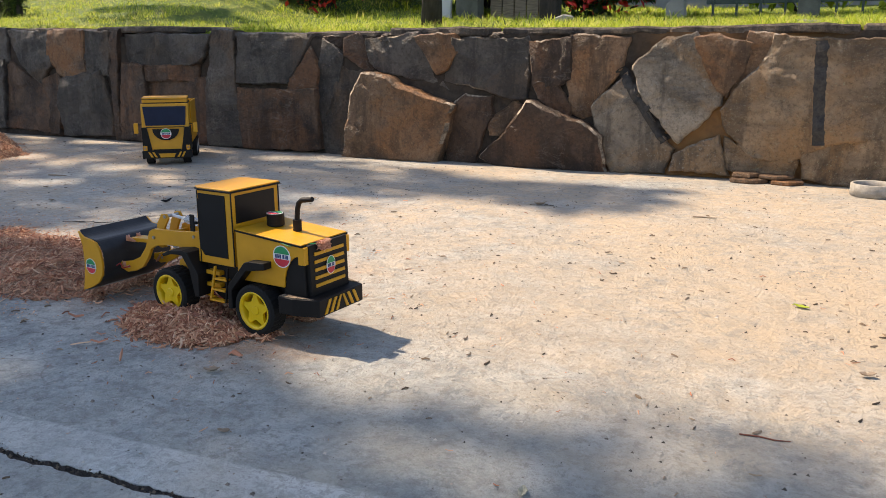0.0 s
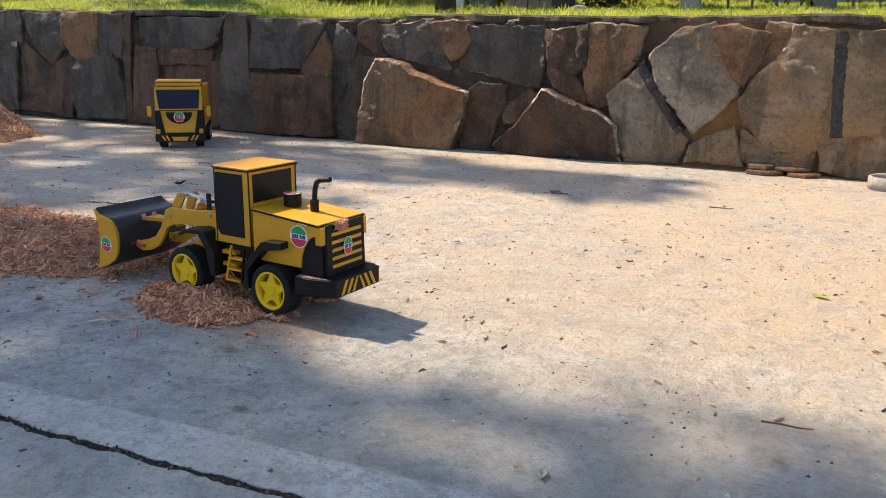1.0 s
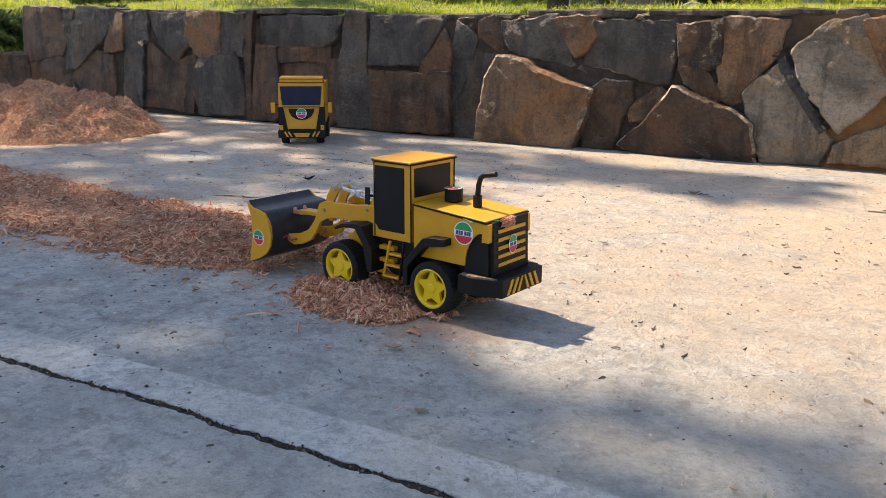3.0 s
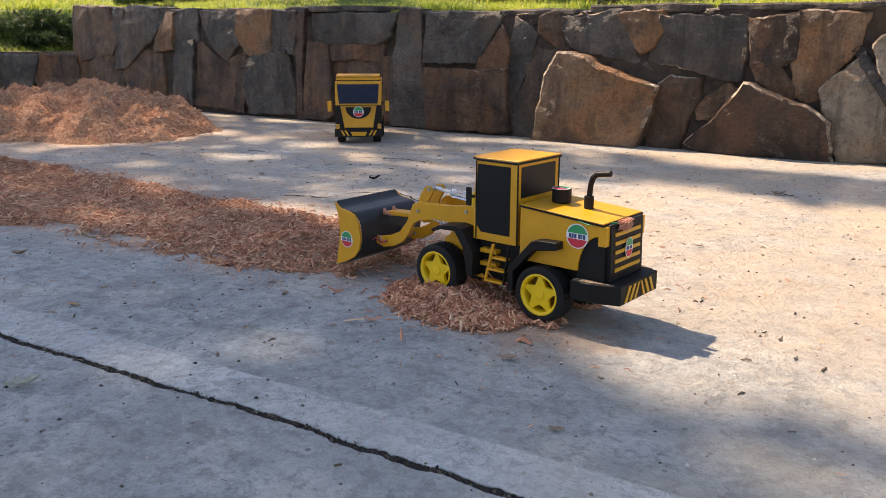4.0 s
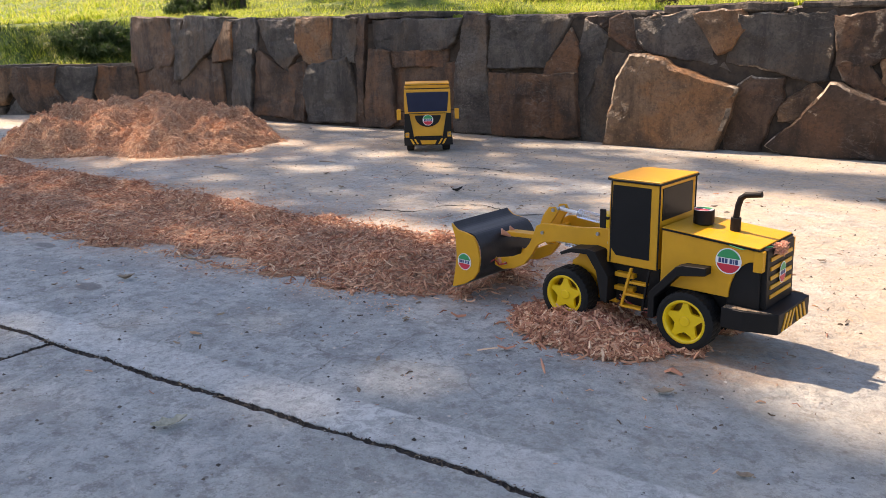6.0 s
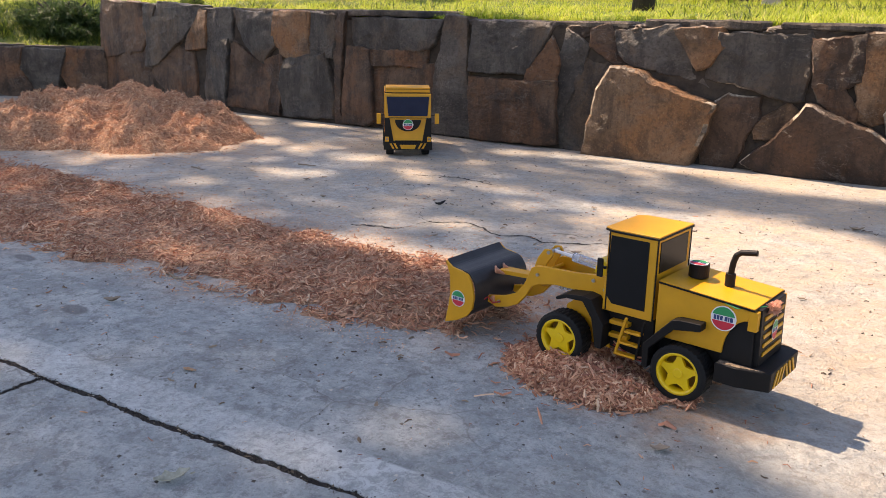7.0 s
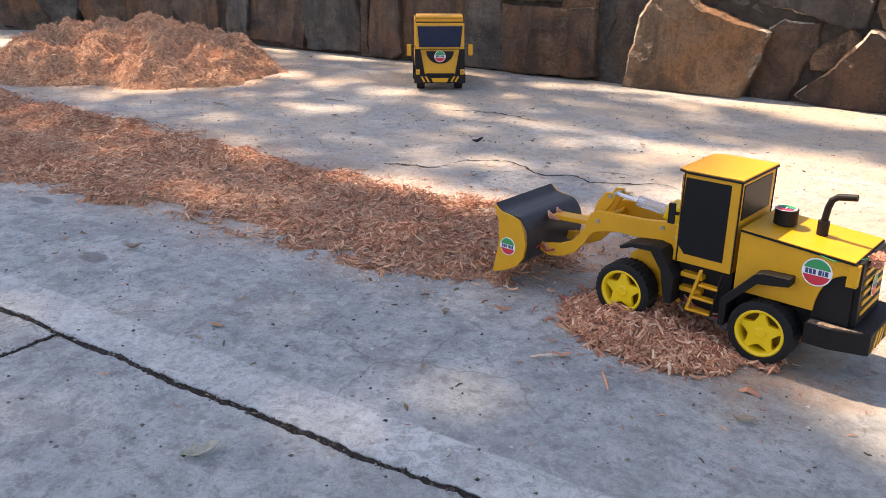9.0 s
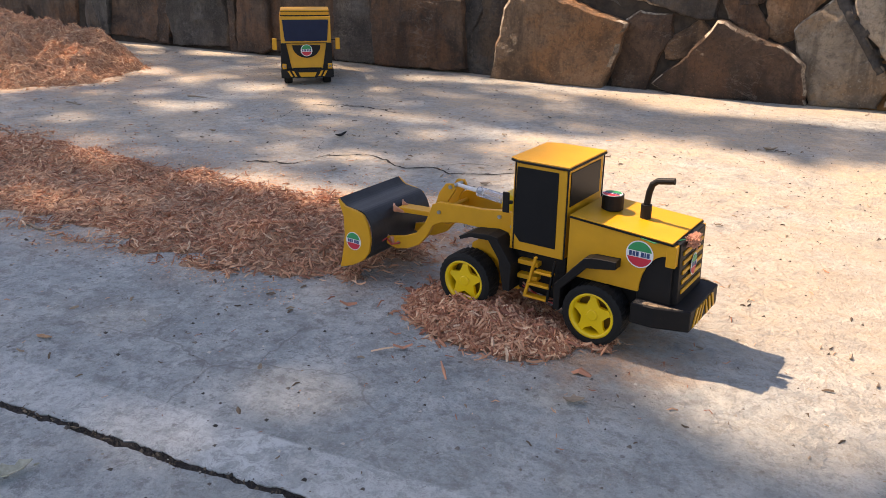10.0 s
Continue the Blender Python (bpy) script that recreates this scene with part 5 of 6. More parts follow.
spots = [(rnd.uniform(-2.6, -0.92), 1.225 + abs(rnd.gauss(0, 0.075))) for _ in range(5200)] + [(rnd.gauss(-0.95, 0.10), rnd.gauss(1.12, 0.08)) for _ in range(1500)] + [(rnd.uniform(-2.6, -1.0), 0.885 - abs(rnd.gauss(0, 0.022))) for _ in range(1600)]
tagged(sheet("fine_shavings", *shavings(spots, lambda a, b: 0.0, 0.0008, 0.0040, 0.15, (0.25, 0.6)), STRAW), "fine sawdust scattered beside the long ridge", "sawdust", kind="stuff")
spots = []
for cx, cy, sx, sy, k in ((0.12, 1.12, 0.03, 0.015, 26), (0.20, 1.20, 0.04, 0.02, 26), (0.08, 1.35, 0.06, 0.03, 16), (-0.05, 1.75, 0.2, 0.1, 26), (-0.6, 1.94, 0.03, 0.015, 14), (-1.2, 1.6, 0.3, 0.2, 30), (-0.45, 1.3, 0.25, 0.2, 24), (-2.2, 1.6, 0.3, 0.2, 30), (-1.0, 0.65, 0.35, 0.15, 22), (0.1, 0.9, 0.2, 0.1, 18), (0.15, 1.25, 0.25, 0.25, 70), (-0.25, 1.55, 0.35, 0.3, 60), (0.3, 1.7, 0.3, 0.3, 50), (-0.5, 0.95, 0.25, 0.12, 60), (-1.3, 1.75, 0.5, 0.25, 90), (-1.1, 0.8, 0.4, 0.12, 50)):
    spots += [(rnd.gauss(cx, sx), rnd.gauss(cy, sy)) for _ in range(k)]
for _ in range(420):
    x, y = rnd.uniform(-2.9, 0.4), rnd.uniform(1.25, 2.44)
    if hum(x, y, 15, 2.5) > -0.2:
        spots.append((x, y))
tagged(sheet("leaf_litter", *shavings(spots, lambda a, b: 0.0, 0.003, 0.012, 0.25, (0.2, 0.45)), LITTER), "brown crumbs of dry leaves on the concrete", "leaf litter", kind="stuff")
verts, faces = [], []
for _ in range(10000):
    x, y = rnd.uniform(-3.8, 0.7), 0.2 + 2.3 * rnd.random()
    s = 0.0006 + 0.0021 * rnd.random() ** 3
    b = len(verts)
    verts += [(x - s, y - s * 0.6, 0), (x + s, y - s * rnd.uniform(0.3, 1), 0), (x + s * 0.4, y + s, 0), (x + s * 0.1, y, s * rnd.uniform(0.6, 1.2))]
    faces += [(b, b + 1, b + 3), (b + 1, b + 2, b + 3), (b + 2, b, b + 3)]
tagged(sheet("grit", verts, faces, PEBBLE), "grit and crumbs on the concrete", "grit", kind="stuff")


def dead_leaf(x, y, size, turn, mat, label, curl=0.35):
    bm = bmesh.new()
    k, rows = 9, []
    for i in range(k):
        u = i / (k - 1)
        w = size * 0.24 * math.sin(math.pi * min(1, u * 0.93 + 0.05)) ** 0.8 * (1 + 0.5 * hum(u, x, y, 4))
        lift = size * curl * (u - 0.45) ** 2
        rows.append([bm.verts.new((size * (u - 0.5), s * w, 0.002 + lift + abs(s) * w * curl * 0.8 + 0.001 * hum(u, s, x, 5))) for s in (-1, -0.5, 0, 0.5, 1)])
    for r, s in zip(rows, rows[1:]):
        for j in range(4):
            bm.faces.new((r[j], r[j + 1], s[j + 1], s[j]))
    tube(bm, [(size * 0.5, 0, 0.003), (size * 0.62, size * 0.03, 0.0025)], 0.0008, 5)
    ob = part("dead_leaf", bm, mat)
    ob.matrix_world = pose(x, y, 0, 0, 0, turn)
    ob.modifiers.new("thickness", "SOLIDIFY").thickness = 0.0006
    return tagged(ob, label, "leaf", "leaves on the paving")


dead_leaf(-0.99, 0.49, 0.034, 65, DRYLEAF, "pale dry leaf curled on the concrete", 0.6)
dead_leaf(-1.178, 0.66, 0.017, 10, ORANGELEAF, "flat orange-brown leaf scrap on the concrete", 0.1)
dead_leaf(-1.47, 0.752, 0.026, 40, GREYWOOD, "small dark curled leaf on the concrete", 0.9)
dead_leaf(-0.622, 1.936, 0.03, 10, GREYWOOD, "brown curled leaf on the sunny concrete", 0.9)
dead_leaf(-1.45, 1.594, 0.03, 70, BLACK, "dark shrivelled leaf on the concrete", 0.9)
dead_leaf(-0.03, 1.36, 0.022, 160, GRASS, "small green leaf on the sandy concrete", 0.4)
dead_leaf(0.05, 1.12, 0.018, 10, GREYWOOD, "curled grey-brown leaf on the concrete", 0.7)
dead_leaf(-0.635, 0.815, 0.02, 20, GREYWOOD, "brown leaf scrap on the concrete", 0.7)
dead_leaf(-0.217, 0.718, 0.015, 100, DRYLEAF, "pale scrap of dry leaf on the concrete", 0.7)


for x, y, size, turn in ((-1.02, 1.42, 0.018, 30), (-1.30, 1.36, 0.014, 80), (-0.52, 0.70, 0.013, 10), (-0.93, 0.72, 0.011, 120), (-1.72, 1.49, 0.02, 0), (-0.36, 1.55, 0.014, 50), (-1.15, 1.78, 0.015, 140), (-1.9, 1.62, 0.016, 20), (0.18, 1.62, 0.016, 70), (-0.62, 1.40, 0.012, 15)):
    dead_leaf(x, y, size, turn, GREYWOOD, "dark crumbled leaf scrap on the concrete", 0.8)


def twig(x, y, length, turn, r, mat, label):
    bm = bmesh.new()
    tube(bm, [(-length / 2, 0, r), (-length * 0.1, length * 0.03, r * 1.2), (length * 0.2, -length * 0.02, r), (length / 2, length * 0.04, r)], [r, r, r * 0.9, r * 0.5], 6)
    ob = part("twig", bm, mat)
    ob.matrix_world = pose(x, y, 0, 0, 0, turn)
    return tagged(ob, label, "twig", "twigs on the paving")


twig(-0.042, 0.912, 0.046, 3, 0.0009, REDBARK, "thin reddish twig on the concrete")
twig(-1.50, 0.885, 0.05, -8, 0.0022, GREYWOOD, "brown stick beside the shavings")
twig(-0.86, 1.155, 0.03, 40, 0.0016, GREYWOOD, "short grey twig on the concrete")
twig(-0.25, 1.95, 0.05, 5, 0.0016, GREYWOOD, "thin dry stick on the sunny concrete")
twig(-2.05, 1.78, 0.06, 10, 0.002, GREYWOOD, "thin dry stick on the concrete")
twig(-2.25, 1.55, 0.07, -10, 0.002, GREYWOOD, "thin dry stick on the concrete")
bm = bmesh.new()
tube(bm, [(-0.16, 0, 0.02), (0.0, 0.004, 0.021), (0.13, 0, 0.02)], [0.019, 0.018, 0.017], 16)
ob = part("wooden_pole", bm, GREYWOOD, smooth=True)
ob.matrix_world = pose(-2.93, 1.06, 0.018, 0, 0, 38)
tagged(ob, "grey-brown round pole lying in the shavings", "pole")

# small drain cover grown over with cement: its dark rim and slots still show
DRAIN = [Vector((-1.405, 0.421)), Vector((-1.345, 0.378)), Vector((-1.46, 0.353)), Vector((-1.52, 0.396))]
drain = empty("drain_cover", pose(-1.432, 0.387, 0.0), "small cemented drain cover with dark ragged slots", "drain")


def ragged(a, b, width):
    """A low dark strip with uneven edges from a to b."""
    bm, k = bmesh.new(), 14
    d = (b - a).normalized()
    rows = []
    for i in range(k + 1):
        p = a + (b - a) * i / k - Vector((-1.432, 0.387))
        row = []
        for t, z in ((-1, -0.001), (0, 0.0016), (1, -0.001)):
            w = width * t * (0.7 + 0.6 * rnd.random())
            row.append(bm.verts.new((p.x - d.y * w, p.y + d.x * w, z)))
        rows.append(row)
    for p, q in zip(rows, rows[1:]):
        for t in (0, 1):
            bm.faces.new((p[t], q[t], q[t + 1], p[t + 1]))
    return bm


for a, b in zip(DRAIN, DRAIN[1:] + DRAIN[:1]):
    part("rim", ragged(a, b, 0.0022), DIRT, drain)
for t in (0.14, 0.28, 0.45, 0.62, 0.8):
    a, b = DRAIN[0].lerp(DRAIN[1], t), DRAIN[3].lerp(DRAIN[2], t)
    part("slot", ragged(a.lerp(b, 0.06), b.lerp(a, 0.05), 0.0017 if t > 0.3 else 0.0026), DIRT, drain)


# ---- toy wheel loader ----
def sticker(parent, m, r, squash=1.0):
    """A round printed label: green above, a white band with navy bars, red below. Its face looks along +z."""
    def disc(inner, lo, hi):
        pts = []
        a0, a1 = math.asin(lo), math.asin(hi)
        for k in range(13):
            a = a0 + (a1 - a0) * k / 12
            pts.append((inner * math.cos(a) * squash, inner * math.sin(a)))
        return pts + [(-p[0], p[1]) for p in pts[::-1]]
    base = bmesh.new()
    prism(base, [(r * squash * math.cos(a), r * math.sin(a)) for a in (6.2832 * k / 40 for k in range(40))], 0, 0.0004, "z")
    ob = part("sticker", base, WHITE, parent, "round green, white and red printed label")
    ob.matrix_local = m
    for name, mat, lo, hi in (("green_field", GREEN, 0.26, 0.999), ("red_field", RED, -0.999, -0.26)):
        bm = bmesh.new()
        prism(bm, disc(r * 0.91, lo, hi), 0.0004, 0.0006, "z")
        part(name, bm, mat, parent).matrix_local = m
    for a, b in ((-0.76, -0.56), (-0.51, -0.31), (-0.26, -0.06), (0.10, 0.32), (0.37, 0.47), (0.52, 0.74)):
        bm = bmesh.new()
        box(bm, (a * r * squash, -0.18 * r, 0.0004), (b * r * squash, 0.18 * r, 0.0006))
        part("print_bar", bm, NAVY, parent).matrix_local = m
    return ob


def wheel(parent, x, y, out, mats=(RUBBER, RIM), radius=0.0328, width=0.026):
    """A toy wheel: ribbed tyre, five-spoked rim. out is +1 or -1, the side of its face along y."""
    k = radius / 0.0328
    w = width / 2
    bm = bmesh.new()
    lathe(bm, [(0.0245 * k, -w), (0.0290 * k, -w), (0.0318 * k, -w * 0.88), (radius, -w * 0.84), (radius, -w * 0.1), (radius, w * 0.1), (radius, w * 0.84), (0.0318 * k, w * 0.88), (0.0290 * k, w), (0.0245 * k, w), (0.0235 * k, w * 0.7), (0.0235 * k, -w * 0.7)], 96)
    # moulded tread: lugs with grooves between, offset from side to side
    for v in bm.verts:
        r = math.hypot(v.co.x, v.co.z)
        if r > radius - 0.0001:
            i = round(math.atan2(v.co.z, v.co.x) / 6.2832 * 96 + (1 if v.co.y > 0 else 0)) % 3
            if i == 0:
                v.co.x, v.co.z = v.co.x * (1 - 0.0008 / r), v.co.z * (1 - 0.0008 / r)
    tyre = part("wheel", bm, RUBBER, parent, "black ribbed rubber tyre")
    tyre.matrix_local = pose(x, y, radius)
    face = out * w * 0.72
    bm = bmesh.new()
    lathe(bm, [(0.0245 * k, -w * 0.9), (0.0245 * k, w * 0.98), (0.0222 * k, w * 1.0), (0.0205 * k, w * 0.8), (0.0200 * k, 0.0), (0.0222 * k, -w * 0.9)], 40)
    part("rim", bm, mats[1], tyre, smooth=True)
    bm = bmesh.new()
    lathe(bm, [(0.0, -out * w * 0.2), (0.0206 * k, -out * w * 0.2)], 40, closed=False)
    part("rim_back", bm, RIMBACK, tyre)
    bm = bmesh.new()
    for i in range(5):
        a = 6.2832 * i / 5 + 0.32
        d, p = Vector((math.cos(a), 0, math.sin(a))), Vector((-math.sin(a), 0, math.cos(a)))
        y0, y1 = sorted((face - out * 0.004, face))
        outline = [d * 0.003 * k + p * 0.0050 * k, d * 0.003 * k - p * 0.0050 * k, d * 0.0098 * k - p * 0.0071 * k, d * 0.0165 * k - p * 0.0036 * k, d * 0.0213 * k - p * 0.0031 * k, d * 0.0213 * k + p * 0.0031 * k, d * 0.0165 * k + p * 0.0036 * k, d * 0.0098 * k + p * 0.0071 * k]
        prism(bm, [(q.x, q.z) for q in outline], y0 + out * 0.00007 * i, y1 + out * 0.00007 * i)
    part("spokes", bm, mats[1], tyre)
    bm = bmesh.new()
    y0, y1 = sorted((face - out * 0.012, face + out * 0.0011))
    lathe(bm, [(0.0, y0), (0.0058 * k, y0), (0.0058 * k, y1), (0.0048 * k, y1 + out * 0.0005), (0.0, y1 + out * 0.0005)], 20, closed=False)
    part("hub", bm, mats[1], tyre)
    return tyre


SIDE = 0.0425
loader = empty("toy_loader", LOADER, "yellow and black home-made toy wheel loader straddling a heap of shavings", "toy loader")
for x in WHEELS:
    for s in (1, -1):
        wheel(loader, x, s * 0.042, s)
bm = bmesh.new()
box(bm, (-0.06, -0.027, 0.030), (0.098, 0.027, 0.062), 0.001)
part("rear_chassis", bm, BLACK, loader)
bm = bmesh.new()
prism(bm, [(0.104, 0.026), (0.160, 0.030), (0.164, 0.055), (0.158, 0.078), (0.104, 0.080)], -0.025, 0.025, "y", 0.001)
part("front_frame", bm, YELLOW, loader)
for x in WHEELS:
    bm = bmesh.new()
    tube(bm, [(x, -0.036, 0.0328), (x, 0.036, 0.0328)], 0.004, 10)
    part("axle", bm, STEEL, loader)

# bonnet with its top, rear arc panel, grille and lid edge
bonnet_rim = [(0.041, 0.066), (0.041, 0.1275), (-0.062, 0.1195), (-0.062, 0.108)]
bonnet_rim += [(-0.062 + 0.026 * math.sin(1.5708 * k / 7), 0.066 + 0.042 * math.cos(1.5708 * k / 7)) for k in range(1, 8)]
bm = bmesh.new()
prism(bm, bonnet_rim, -SIDE, SIDE, "y", 0.0006)
bonnet = part("bonnet", bm, YELLOW, loader)
bm = bmesh.new()
prism(bm, [(-0.034, 0.058), (-0.034, 0.100), (-0.066, 0.112), (-0.068, 0.058)], -SIDE + 0.0025, SIDE - 0.0025, "y", 0.0006)
part("tail_block", bm, BLACK, loader)
bm = bmesh.new()
prism(bm, [(0.0405, 0.1278), (0.0405, 0.1296), (-0.067, 0.1216), (-0.067, 0.1198)], -SIDE - 0.002, SIDE + 0.002)
part("bonnet_edge", bm, BLACK, loader)
bm = bmesh.new()
prism(bm, [(0.0405, 0.1297), (0.0405, 0.1308), (-0.066, 0.1230), (-0.066, 0.1217)], -SIDE - 0.0012, SIDE + 0.0012, "y", 0.0003)
part("bonnet_top", bm, YELLOW, loader)
bm = bmesh.new()
prism(bm, [(-0.0655, 0.058), (-0.0655, 0.1210), (-0.0715, 0.1210), (-0.0735, 0.058)], -0.036, 0.036, "y", 0.0006)
grille = part("grille", bm, BLACK, loader)
for k in range(5):
    z = 0.068 + k * 0.0098
    bm = bmesh.new()
    xx = -0.0736 + (z - 0.058) / 0.063 * 0.002
    box(bm, (xx - 0.0012, -0.028, z), (xx + 0.0002, 0.028, z + 0.0042), 0.0002)
    part("stripe", bm, YELLOW, grille)
for s in (1, -1):
    bm = bmesh.new()
    y0, y1 = sorted((s * 0.034, s * (SIDE + 0.001)))
    box(bm, (-0.0700, y0, 0.098), (-0.0605, y1, 0.1195), 0.0005)
    part("corner_post", bm, YELLOW, loader)
sticker(grille, Matrix.Translation((-0.0746, 0, 0.091)) @ Matrix(((0, 0, -1, 0), (-1, 0, 0, 0), (0, 1, 0, 0), (0, 0, 0, 1))), 0.0115, 0.72)
for s in (1, -1):
    face = Matrix(((-s, 0, 0, 0), (0, 0, s, 0), (0, 1, 0, 0), (0, 0, 0, 1)))
    sticker(bonnet, Matrix.Translation((-0.0345, s * (SIDE + 0.0001), 0.105)) @ face, 0.0138)

# counterweight bumper with chevrons
bm = bmesh.new()
plan = [(-0.034, -0.053), (-0.034, 0.053), (-0.057, 0.053), (-0.090, 0.0425), (-0.090, -0.0425), (-0.057, -0.053)]
prism(bm, plan, 0.0365, 0.058, "z", 0.0008)
bumper = part("bumper", bm, BLACK, loader, "scuffed black counterweight with yellow chevrons")
for s in (1, -1):
    bm = bmesh.new()
    prism(bm, [(-0.036, s * 0.0428), (-0.036, s * 0.0522), (-0.0565, s * 0.0522), (-0.0825, s * 0.0438)], 0.0578, 0.0590, "z")
    part("dust_layer", bm, DUST, bumper, "tan dust and crumbs on the black top")
    for k in range(3):
        bm = bmesh.new()
        y = s * (0.008 + k * 0.0105)
        prism(bm, [(y, 0.0385), (y + s * 0.005, 0.0385), (y - s * 0.004, 0.0555), (y - s * 0.009 if k else y - s * 0.007, 0.0555)], -0.0910, -0.0899, "x")
        part("chevron", bm, YELLOW, bumper)

# cab
cab_rim = [(0.046, 0.080), (0.046, 0.1745), (0.106, 0.1745), (0.109, 0.080)]
bm = bmesh.new()
prism(bm, cab_rim, -SIDE, SIDE, "y", 0.0007)
cab = part("cab", bm, YELLOW, loader)
for s in (1, -1):
    bm = bmesh.new()
    y0, y1 = sorted((s * (SIDE - 0.001), s * (SIDE + 0.0009)))
    prism(bm, [(0.0555, 0.090), (0.0555, 0.1705), (0.1025, 0.1705), (0.1045, 0.099), (0.097, 0.090)], y0, y1, "y", 0.0003)
    part("window", bm, WINDOW, cab)
bm = bmesh.new()
prism(bm, [(-0.035, 0.135), (0.035, 0.135), (0.035, 0.1705), (-0.035, 0.1705)], 0.0452, 0.0470, "x", 0.0003)
part("window", bm, WINDOW, cab)
bm = bmesh.new()
prism(bm, [(-0.036, 0.092), (0.036, 0.092), (0.036, 0.170), (-0.036, 0.170)], 0.1062, 0.1098, "x", 0.0003)
part("window", bm, WINDOW, cab)
for x in (0.0452, 0.1045):
    for s in (1, -1):
        bm = bmesh.new()
        tube(bm, [(x, s * SIDE, 0.081), (x, s * SIDE, 0.1744)], 0.0009, 6)
        part("edge_strip", bm, BLACK, cab)
roof_plan = [(0.043, -0.045), (0.043, 0.045), (0.101, 0.045), (0.1125, 0.039), (0.1125, -0.039), (0.101, -0.045)]
bm = bmesh.new()
prism(bm, roof_plan, 0.1746, 0.1770, "z", 0.0003)
part("roof_edge", bm, BLACK, loader)
bm = bmesh.new()
prism(bm, [(0.0435 if x < 0.05 else x - 0.0005, y * 0.985) for x, y in roof_plan], 0.1770, 0.1786, "z", 0.0004)
part("roof", bm, YELLOW, loader)
for s in (1, -1):
    bm = bmesh.new()
    y0, y1 = sorted((s * 0.045, s * 0.0475))
    box(bm, (0.109, y0, 0.120), (0.1165, y1, 0.142), 0.0006)
    box(bm, (0.106, s * 0.0440 - 0.001, 0.130), (0.111, s * 0.0440 + 0.002, 0.133))
    part("mirror", bm, BLACK, loader)

# under-cab box, steps and cables
bm = bmesh.new()
prism(bm, [(0.046, 0.030), (0.046, 0.0798), (0.106, 0.0798), (0.100, 0.034)], -0.034, 0.034, "y", 0.0006)
part("belly", bm, BLACK, loader)
for s in (1, -1):
    y0, y1 = sorted((s * 0.0440, s * 0.0525))
    bm = bmesh.new()
    prism(bm, [(0.0712, 0.0800), (0.0745, 0.0800), (0.0860, 0.0330), (0.0827, 0.0330)], *sorted((s * 0.0480, s * 0.0510)), "y", 0.0004)
    ladder = part("ladder", bm, YELLOW, loader)
    for x0, x1, z in ((0.0530, 0.0735, 0.0625), (0.0555, 0.0795, 0.0480), (0.0580, 0.0845, 0.0335)):
        bm = bmesh.new()
        box(bm, (x0, y0, z), (x1, y1, z + 0.0026), 0.0004)
        part("rung", bm, YELLOW, ladder)
    bm = bmesh.new()
    prism(bm, [(0.0495, 0.0800), (0.0518, 0.0800), (0.0590, 0.0330), (0.0567, 0.0330)], *sorted((s * 0.0480, s * 0.0510)), "y", 0.0004)
    part("rail", bm, BLACK, ladder)
    for z in (0.0490, 0.0650):
        bm = bmesh.new()
        box(bm, (0.0740, min(s * 0.0335, s * 0.0425), z), (0.0980, max(s * 0.0335, s * 0.0425), z + 0.0050), 0.0004)
        part("side_plate", bm, YELLOW, loader)
    for k, mat in enumerate((REDWIRE, BLACK, COPPER)):
        bm = bmesh.new()
        tube(bm, [(0.040 + 0.003 * k, s * 0.036, 0.036), (0.055, s * (0.041 + 0.002 * k), 0.029 + 0.003 * k), (0.072, s * 0.040, 0.033 - 0.002 * k), (0.094, s * 0.036, 0.038 + 0.002 * k)], 0.0009, 6)
        part("cable", bm, mat, loader)

# mudguards
for s in (1, -1):
    y0, y1 = sorted((s * 0.028, s * 0.0555))
    bm = bmesh.new()
    prism(bm, [(0.163, 0.0820), (0.150, 0.0870), (0.128, 0.0880), (0.115, 0.070), (0.108, 0.036), (0.100, 0.036), (0.099, 0.066), (0.117, 0.0925), (0.128, 0.0945), (0.152, 0.0915), (0.165, 0.0850)][::-1], y0, y1, "y", 0.0005)
    part("mudguard", bm, BLACK, loader)
    bm = bmesh.new()
    prism(bm, [(-0.0165, 0.0880), (-0.0165, 0.0965), (0.009, 0.0955), (0.017, 0.0930), (0.048, 0.058), (0.048, 0.030), (0.041, 0.030), (0.041, 0.054), (0.014, 0.0830), (0.004, 0.0845)], y0, y1, "y", 0.0006)
    part("mudguard", bm, BLACK, loader)
    bm = bmesh.new()
    prism(bm, [(0.128, 0.058), (0.132, 0.076), (0.150, 0.080), (0.164, 0.070), (0.166, 0.058)], *sorted((s * 0.0252, s * 0.028)))
    part("wheel_arch", bm, YELLOW, loader)

